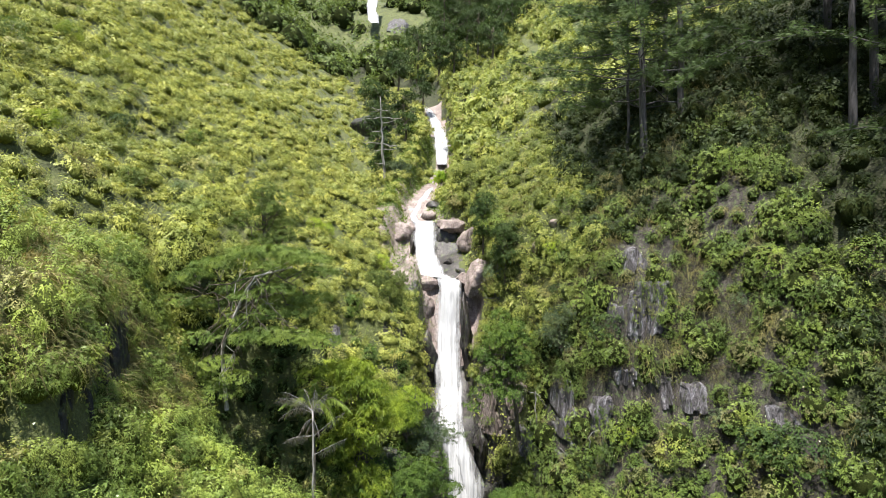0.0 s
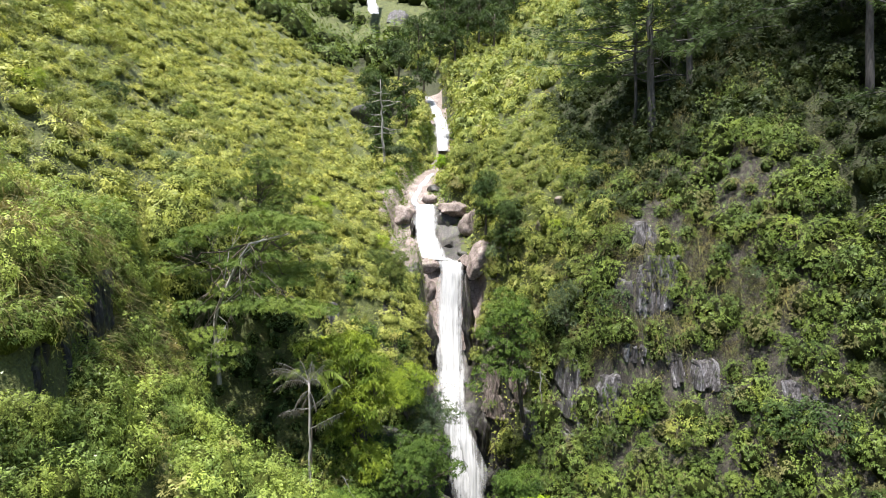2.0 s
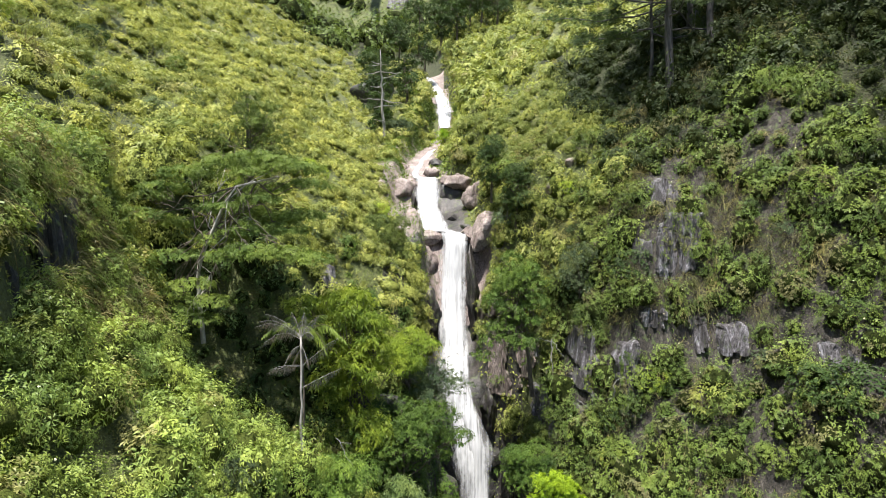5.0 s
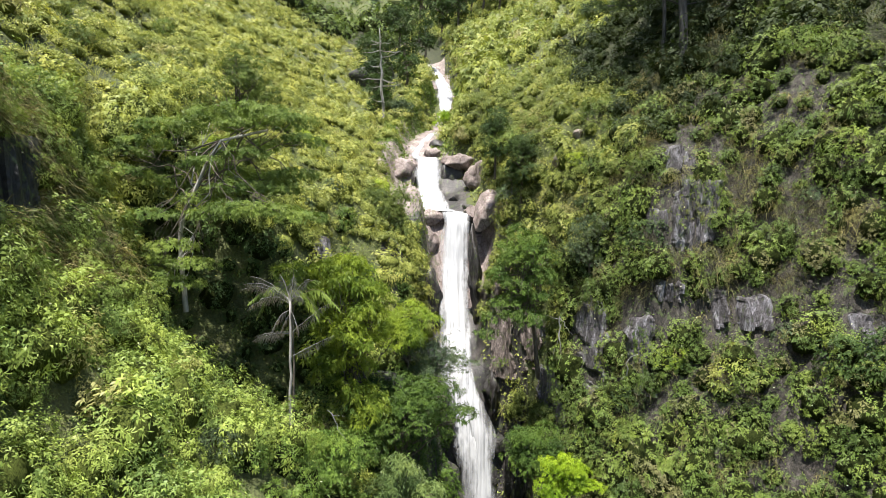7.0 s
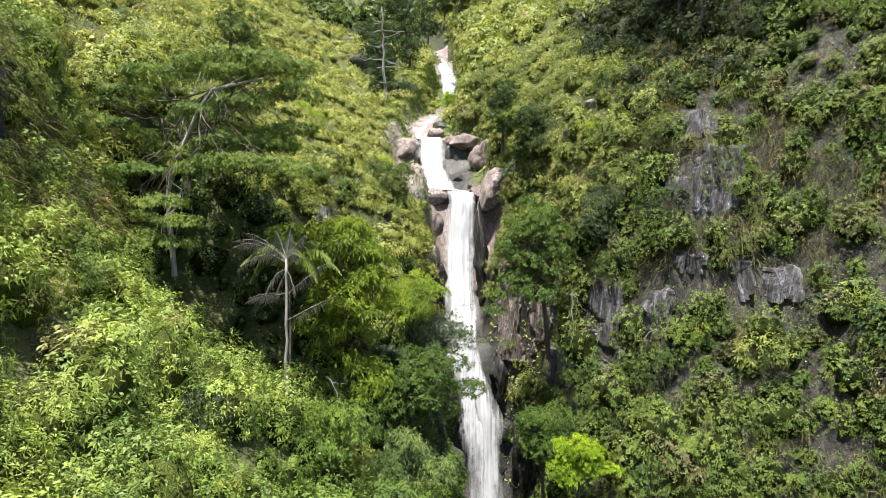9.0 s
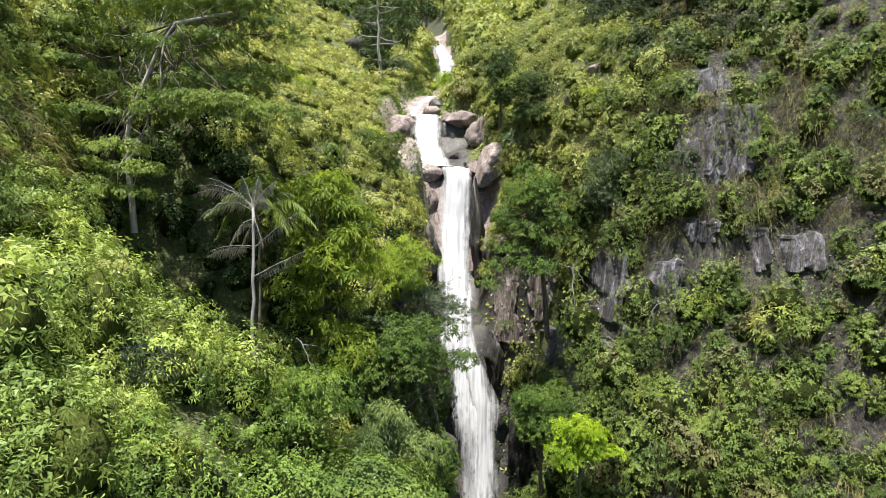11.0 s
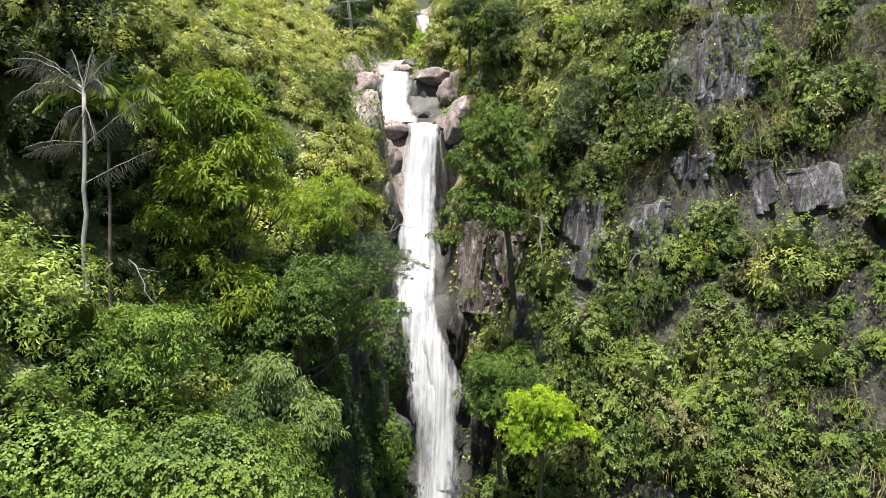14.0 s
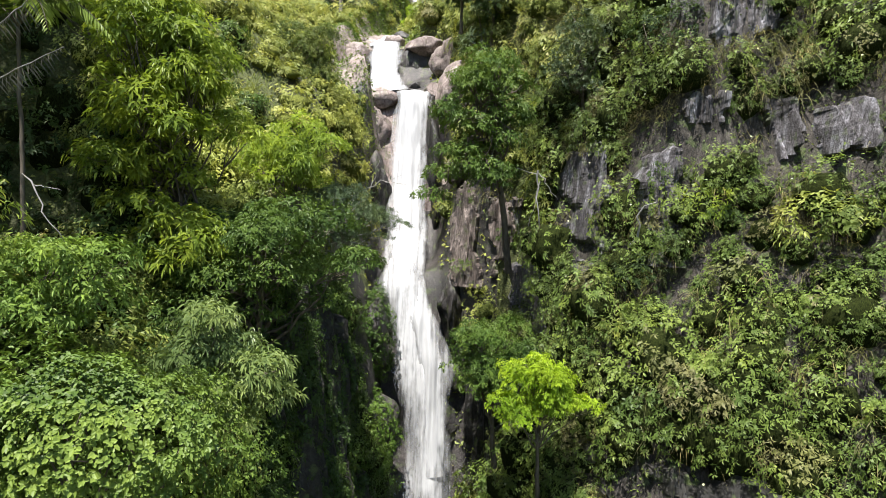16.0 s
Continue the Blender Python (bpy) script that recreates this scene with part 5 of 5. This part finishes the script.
# ---- pines ----
def pine(x, y, hgt, r0, seed, lean=(0, 0), first=0.3):
    rng = np.random.default_rng(seed)
    z = float(height(x, y)) - 0.3
    ob = thing("pine_tree", x, y, z, "tall pine with a bare grey trunk and dark high crown", "tree", "pines on the upper slope")
    run = bough(rng, (0, 0, 0), (lean[0], lean[1], hgt), 0, 0.003, 16)
    part("trunk", tubes_mesh("trunk", [(run, np.linspace(r0, r0 * 0.25, 16))], BARK_PINE, 10), ob)
    P, D, N = [], [], []
    for i in range(46):
        f = first + (0.98 - first) * (i / 45) ** 0.9
        a = np.array([np.interp(f, np.linspace(0, 1, 16), run[:, j]) for j in range(3)])
        ang = i * 2.4 + rng.normal(0, 0.3)
        r = hgt * 0.42 * (1.15 - f) * rng.uniform(0.7, 1.25) + 0.8
        e = a + np.array([math.cos(ang) * r, math.sin(ang) * r, r * rng.uniform(-0.05, 0.35)])
        b = bough(rng, a, e, 0.2, 0.04, 7)
        part("branch", tubes_mesh("branch", [(b, np.linspace(0.07, 0.02, 7))], BARK_PINE, 5), ob)
        m = 46
        s = rng.uniform(0.35, 1.05, m)
        C = np.stack([np.interp(s, np.linspace(0, 1, 7), b[:, j]) for j in range(3)], 1) + rng.normal(0, 0.30, (m, 3)) * np.array([1, 1, 0.6])
        p, d, n = sprigs(rng, C, rng.normal(0, 0.5, (m, 3)) + np.array([0, 0, 0.8]), 15, 0.34, 1.0, 0.35, 0.1)
        P.append(p), D.append(d), N.append(n)
    P, D, N = (np.concatenate(v) for v in (P, D, N))
    LL = 0.46 * rng.uniform(0.7, 1.2, len(P))
    part("needles", leaf_mesh("needles", P, D, N, LL, LL * 0.055, LEAF_PINE, False, 0.25, True), ob)
    return ob


pine(17.0, 49.6, 24, 0.34, 111, (-0.6, 0.3), 0.22)
pine(20.2, 50.0, 25, 0.27, 112, (-0.5, 0.2), 0.4)
pine(16.4, 52.0, 20, 0.16, 113, (-0.2, 0.4), 0.25)
pine(29.8, 42.7, 26, 0.31, 114, (-0.9, 0.2), 0.42)
pine(32.6, 44.6, 26, 0.34, 115, (-0.5, 0.2), 0.42)
pine(32.8, 50.6, 24, 0.36, 116, (-0.5, 0.3), 0.35)
# Five pines beyond view, added to shade the upper right slope.
pine(36.5, 46.5, 26, 0.36, 118, (-0.4, 0.2), 0.35)
pine(31.5, 37.0, 24, 0.36, 125, (-0.4, 0.2), 0.25)
pine(33.5, 31.0, 24, 0.36, 126, (-0.4, 0.2), 0.25)
pine(37.0, 40.0, 27, 0.36, 123, (-0.4, 0.2), 0.4)
pine(36.0, 35.5, 25, 0.36, 124, (-0.4, 0.2), 0.4)
pine(21.5, 57.0, 26, 0.28, 127, (-0.4, 0.2), 0.2)

# ---- palms ----
def frond_data(rng, a, b, sag, width, n=26, hang=0.5):
    """Leaflets along an arching rib from a to b."""
    rib = bough(rng, a, b, -sag, 0.01, 12)
    s = np.linspace(0.15, 1.0, n)
    Q = np.stack([np.interp(s, np.linspace(0, 1, 12), rib[:, j]) for j in range(3)], 1)
    T = unit(np.gradient(Q, axis=0))
    S = unit(np.cross(T, np.array([0, 0, 1.0])))
    P = np.concatenate([Q, Q])
    D = np.concatenate([S, -S]) * 0.8 + np.concatenate([T, T]) * 0.6 + np.array([0, 0, -hang]) + rng.normal(0, 0.1, (2 * n, 3))
    L = width * np.tile(np.sin(np.pi * (0.15 + 0.8 * s)), 2) * rng.uniform(0.8, 1.15, 2 * n)
    N = np.tile(np.array([0, 0, 1.0]), (2 * n, 1)) + rng.normal(0, 0.2, (2 * n, 3))
    return rib, P, D, N, L


def palm(name, base, hgt, r0, fronds, label, leaf, bark, seed, hang, width, blade=0.05, leaflets=30, lean=(0, 0)):
    rng = np.random.default_rng(seed)
    ob = thing(name, *base, label, "palm")
    run = bough(rng, (0, 0, 0), (lean[0], lean[1], hgt), 0, 0.004, 12)
    part("trunk", tubes_mesh("trunk", [(run, np.linspace(r0, r0 * 0.7, 12))], bark, 9), ob)
    for h, dx, dy, dz, sag in fronds:
        a = np.array([np.interp(h, np.linspace(0, 1, 12), run[:, j]) for j in range(3)])
        rib, P, D, N, L = frond_data(rng, a, a + np.array([dx, dy, dz]), sag, width, leaflets, hang)
        f = part("frond", leaf_mesh("frond", P, D, N, L, np.full(len(L), blade), leaf, False, 0.3), ob)
        part("rib", tubes_mesh("rib", [(rib, np.linspace(0.016, 0.005, 12))], bark, 5), f)
    return ob


palm("dead_palm", (-7.0, 30.8, 12.6), 7.05, 0.070,
     [(1.0, -1.72, 0.2, 1.0, 0.22), (1.0, -1.9, -0.1, 0.7, 0.30), (0.99, -2.1, 0.1, 0.5, 0.36), (0.98, -1.8, -0.2, -0.3, 0.45), (1.0, 0.78, 0.1, 0.92, 0.15), (0.99, 0.66, -0.3, 0.1, 0.25), (1.0, 0.12, 0.2, 1.1, 0.05), (1.0, -0.5, 0.3, 1.1, 0.12),
      (0.94, -0.75, -0.2, -0.9, 0.25), (0.92, -0.5, 0.1, -1.1, 0.2), (0.94, 0.4, -0.2, -1.0, 0.2), (0.80, -1.6, 0.0, -0.3, 0.15), (0.81, -1.4, -0.2, -0.15, 0.1), (0.80, 1.7, 0.0, 1.35, 0.10), (0.66, 1.85, 0.0, 0.95, 0.02)],
     "dead grey palm with withered hanging fronds", FROND_DEAD, BARK_PALE, 121, 1.1, 0.40, 0.011, 20)
palm("palm_tree", (-7.3, 32.4, 13.0), 6.1, 0.06,
     [(1.0, -1.9, -0.3, 0.2, 0.7), (1.0, 1.8, -0.5, 0.5, 0.6), (1.0, 0.7, -1.5, 0.4, 0.7), (1.0, -0.9, -1.3, 0.8, 0.6), (1.0, 2.1, 0.3, -0.2, 0.8), (1.0, -1.0, 0.9, 1.0, 0.5), (1.0, 1.0, 1.0, 1.1, 0.5), (1.0, 0.2, -0.6, 1.8, 0.2), (1.0, -1.8, 0.6, -0.6, 0.9), (1.0, 1.4, -1.0, -0.4, 0.8)],
     "green palm with arching feathery fronds", LEAF_SHRUB, BARK_DARK, 122, 0.5, 0.55, 0.06, 34)

# ---- climber mound and mossy rocks ----
def draped(name, centre, R, squash, n, k, L, W, leaf, label, category, seed, low=-0.6):
    rng = np.random.default_rng(seed)
    C, A = mound(rng, n, R, 1.0, low, 5.0, seed)
    C = C * np.asarray(squash)
    P, D, N = sprigs(rng, C, A, k, L, 1.25, 0.3, 0.2)
    LL = L * rng.uniform(0.6, 1.25, len(P))
    ob = thing(name, *centre, label, category)
    part("foliage", leaf_mesh("foliage", P, D, N, LL, LL * W, leaf, True), ob)
    runs = []
    for q in C[rng.choice(len(C), 14, replace=False)]:
        runs.append((bough(rng, (0, 0.3, -R * squash[2]), q * 0.85, 0, 0.06, 6), np.linspace(0.03, 0.008, 6)))
    part("stem", tubes_mesh("stem", runs, BARK_DARK, 5), ob, "twisted brown vine stems")
    return ob


draped("climber_mound", (-2.6, 27.0, 10.8), 1.0, (2.4, 1.7, 1.8), 4200, 5, 0.08, 0.8, LEAF_MOUND, "mound of broad-leaved climber smothering a low tree", "climber", 131)
draped("climber_mound", (-5.4, 26.6, 10.4), 1.0, (2.2, 1.6, 2.2), 3000, 5, 0.08, 0.8, LEAF_MOUND, "tall mound of broad-leaved climber", "climber", 132)
draped("moss_cover", (-0.95, 49.7, 8.0), 1.0, (1.2, 1.45, 2.9), 1500, 6, 0.11, 0.6, MOSS, "small-leaved moss and creeper over dark rock", "moss", 133, -0.9)
draped("moss_cover", (-0.6, 47.4, 3.5), 1.0, (1.45, 1.5, 2.2), 1500, 6, 0.11, 0.6, MOSS, "small-leaved moss and creeper over a rounded rock", "moss", 134, -0.7)

# crooked pale branch on the cliff
twig = thing("bare_branch", 10.2, 40.0, 14.0, "crooked pale bare branch sticking out of the cliff shrubs", "branch")
part("stem", tubes_mesh("stem", [(np.array([(-0.1, 0.4, -0.3), (0.0, -0.1, 0.0), (0.05, -0.25, 0.5), (-0.1, -0.3, 0.8), (0.15, -0.35, 1.2), (0.6, -0.3, 1.35)]), np.linspace(0.05, 0.015, 6))], BARK_PALE, 6), twig)

# hanging vines on the wall above the stream; dark leaves carry its shade
def vines(name, seed, n, place, drop, L, mat, label):
    rng = np.random.default_rng(seed)
    C, A = [], []
    for _ in range(n):
        p = np.array(place(rng))
        m = int(rng.uniform(*drop) / 0.16)
        s = np.arange(m)[:, None] * np.array([[0, 0, -0.16]]) + np.cumsum(rng.normal(0, 0.03, (m, 3)), 0)
        C.append(p + s)
        A.append(np.tile([0.5, -0.6, 0.2], (m, 1)) + rng.normal(0, 0.4, (m, 3)))
    P, D, N = sprigs(rng, np.concatenate(C), np.concatenate(A), 4, L, 1.2, 0.3, 0.4)
    LL = L * rng.uniform(0.6, 1.3, len(P))
    return tagged(new(name, leaf_mesh(name, P, D, N, LL, LL * 0.65, mat, False, 0.3, True)), label, "vine", kind="stuff")


def wall_top(rng):
    y = rng.uniform(30, 46.5)
    x = rng.uniform(-2.8, -0.9)
    return x + 0.25, y - 0.2, float(lie(x, y)) + 0.2


vines("hanging_vines", 151, 1300, wall_top, (1.5, 7.0), 0.12, LEAF_DEEP, "leafy vines hanging down the wall, its shade in their dark colour")


# creeper over the wall; the deep-leaf copy carries the wall's shade
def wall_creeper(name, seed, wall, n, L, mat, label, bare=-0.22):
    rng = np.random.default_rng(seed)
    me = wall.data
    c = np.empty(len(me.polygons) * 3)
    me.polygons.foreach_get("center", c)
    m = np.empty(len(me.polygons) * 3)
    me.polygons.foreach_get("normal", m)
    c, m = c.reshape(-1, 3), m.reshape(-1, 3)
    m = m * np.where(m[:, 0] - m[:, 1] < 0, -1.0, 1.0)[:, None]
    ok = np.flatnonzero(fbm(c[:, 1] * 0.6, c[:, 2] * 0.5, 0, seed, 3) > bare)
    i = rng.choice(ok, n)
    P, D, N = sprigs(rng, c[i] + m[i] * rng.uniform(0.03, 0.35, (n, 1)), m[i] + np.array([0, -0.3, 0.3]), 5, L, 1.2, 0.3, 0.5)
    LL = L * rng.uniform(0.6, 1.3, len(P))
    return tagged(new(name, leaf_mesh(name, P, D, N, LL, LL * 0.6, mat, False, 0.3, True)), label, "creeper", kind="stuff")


wall_creeper("wall_creeper", 191, bpy.data.objects["cliff_face_16"], 7000, 0.15, LEAF_DEEP, "leafy creeper hanging over the rock wall, dark to carry its shade")
wall_creeper("wall_creeper", 192, bpy.data.objects["cliff_face_16"], 2500, 0.12, MOSS, "mossy green creeper on the shaded rock wall")

for i, face in enumerate(["cliff_face_1", "cliff_face_3", "cliff_face_4", "cliff_face_5", "cliff_face_8", "cliff_face_18", "cliff_face_9", "cliff_face_10", "cliff_face_11"]):
    wall_creeper("rock_creeper", 193 + i, bpy.data.objects[face], 420, 0.11, LEAF_CLIFF, "small leafy creeper in the cracks of the rock", 0.16)

# bare branches and roots
def bare_branch(x, y, z, runs, label, seed, r0=0.028, bark=BARK_PALE):
    rng = np.random.default_rng(seed)
    ob = thing("bare_branch", x, y, z, label, "branch")
    for a, c, f in runs:
        part("bough", tubes_mesh("bough", [(bough(rng, a, c, 0, 0.04, 8), np.linspace(r0 * f, r0 * f * 0.3, 8))], bark, 6), ob)
    return ob


bare_branch(-0.3, 42.4, 15.9, [((-0.6, 0.2, -0.4), (1.5, 0.1, 0.5), 1.0), ((0.2, 0.1, -0.1), (0.6, 0, 1.1), 0.7), ((0.8, 0.1, 0.2), (1.7, -0.1, 0.1), 0.6)], "pale bare branch reaching out before the fall", 161)
bare_branch(7.1, 44.0, 15.4, [((0, 0, 1.4), (0.1, -0.1, -1.5), 1.6), ((0, 0, 1.3), (0.9, -0.1, 0.1), 0.8), ((0.1, 0, 0.9), (-0.4, -0.1, -1.2), 0.9), ((0, 0, 1.2), (-1.0, 0.1, 1.5), 0.8)], "pale roots hanging down the cliff", 162)
bare_branch(-5.2, 29.5, 14.8, [((0, 0, 0.6), (0.8, 0, -0.7), 0.7), ((0.2, 0, 0.4), (0.7, 0.1, 0.3), 0.4)], "fallen pale twig among the leaves", 163)

# small flowers on the shrubs
def flowers(name, seed, n, x0, x1, y0, y1, mat, label):
    rng = np.random.default_rng(seed)
    x, y, z, nrm = thin(sow(rng, n, x0, x1, y0, y1), 1.6)
    C = np.stack([x, y, z], 1) + nrm * rng.uniform(0.7, 1.1, (len(x), 1)) + np.array([0, 0, 0.35])
    P, D, N = sprigs(rng, C, nrm + np.array([0, -0.4, 0.6]), 5, 0.035, 1.45, 0.2, 0.0)
    return tagged(new(name, leaf_mesh(name, P, D, N, 0.038, 0.032, mat, True)), label, "flower", kind="stuff")


flowers("white_flowers", 171, 160, -15, -4, 17, 34, PETAL, "scattered small white and yellow flowers")
flowers("cliff_flowers", 172, 220, 6, 24, 30, 46, PETAL, "scattered small pale flowers on the cliff")
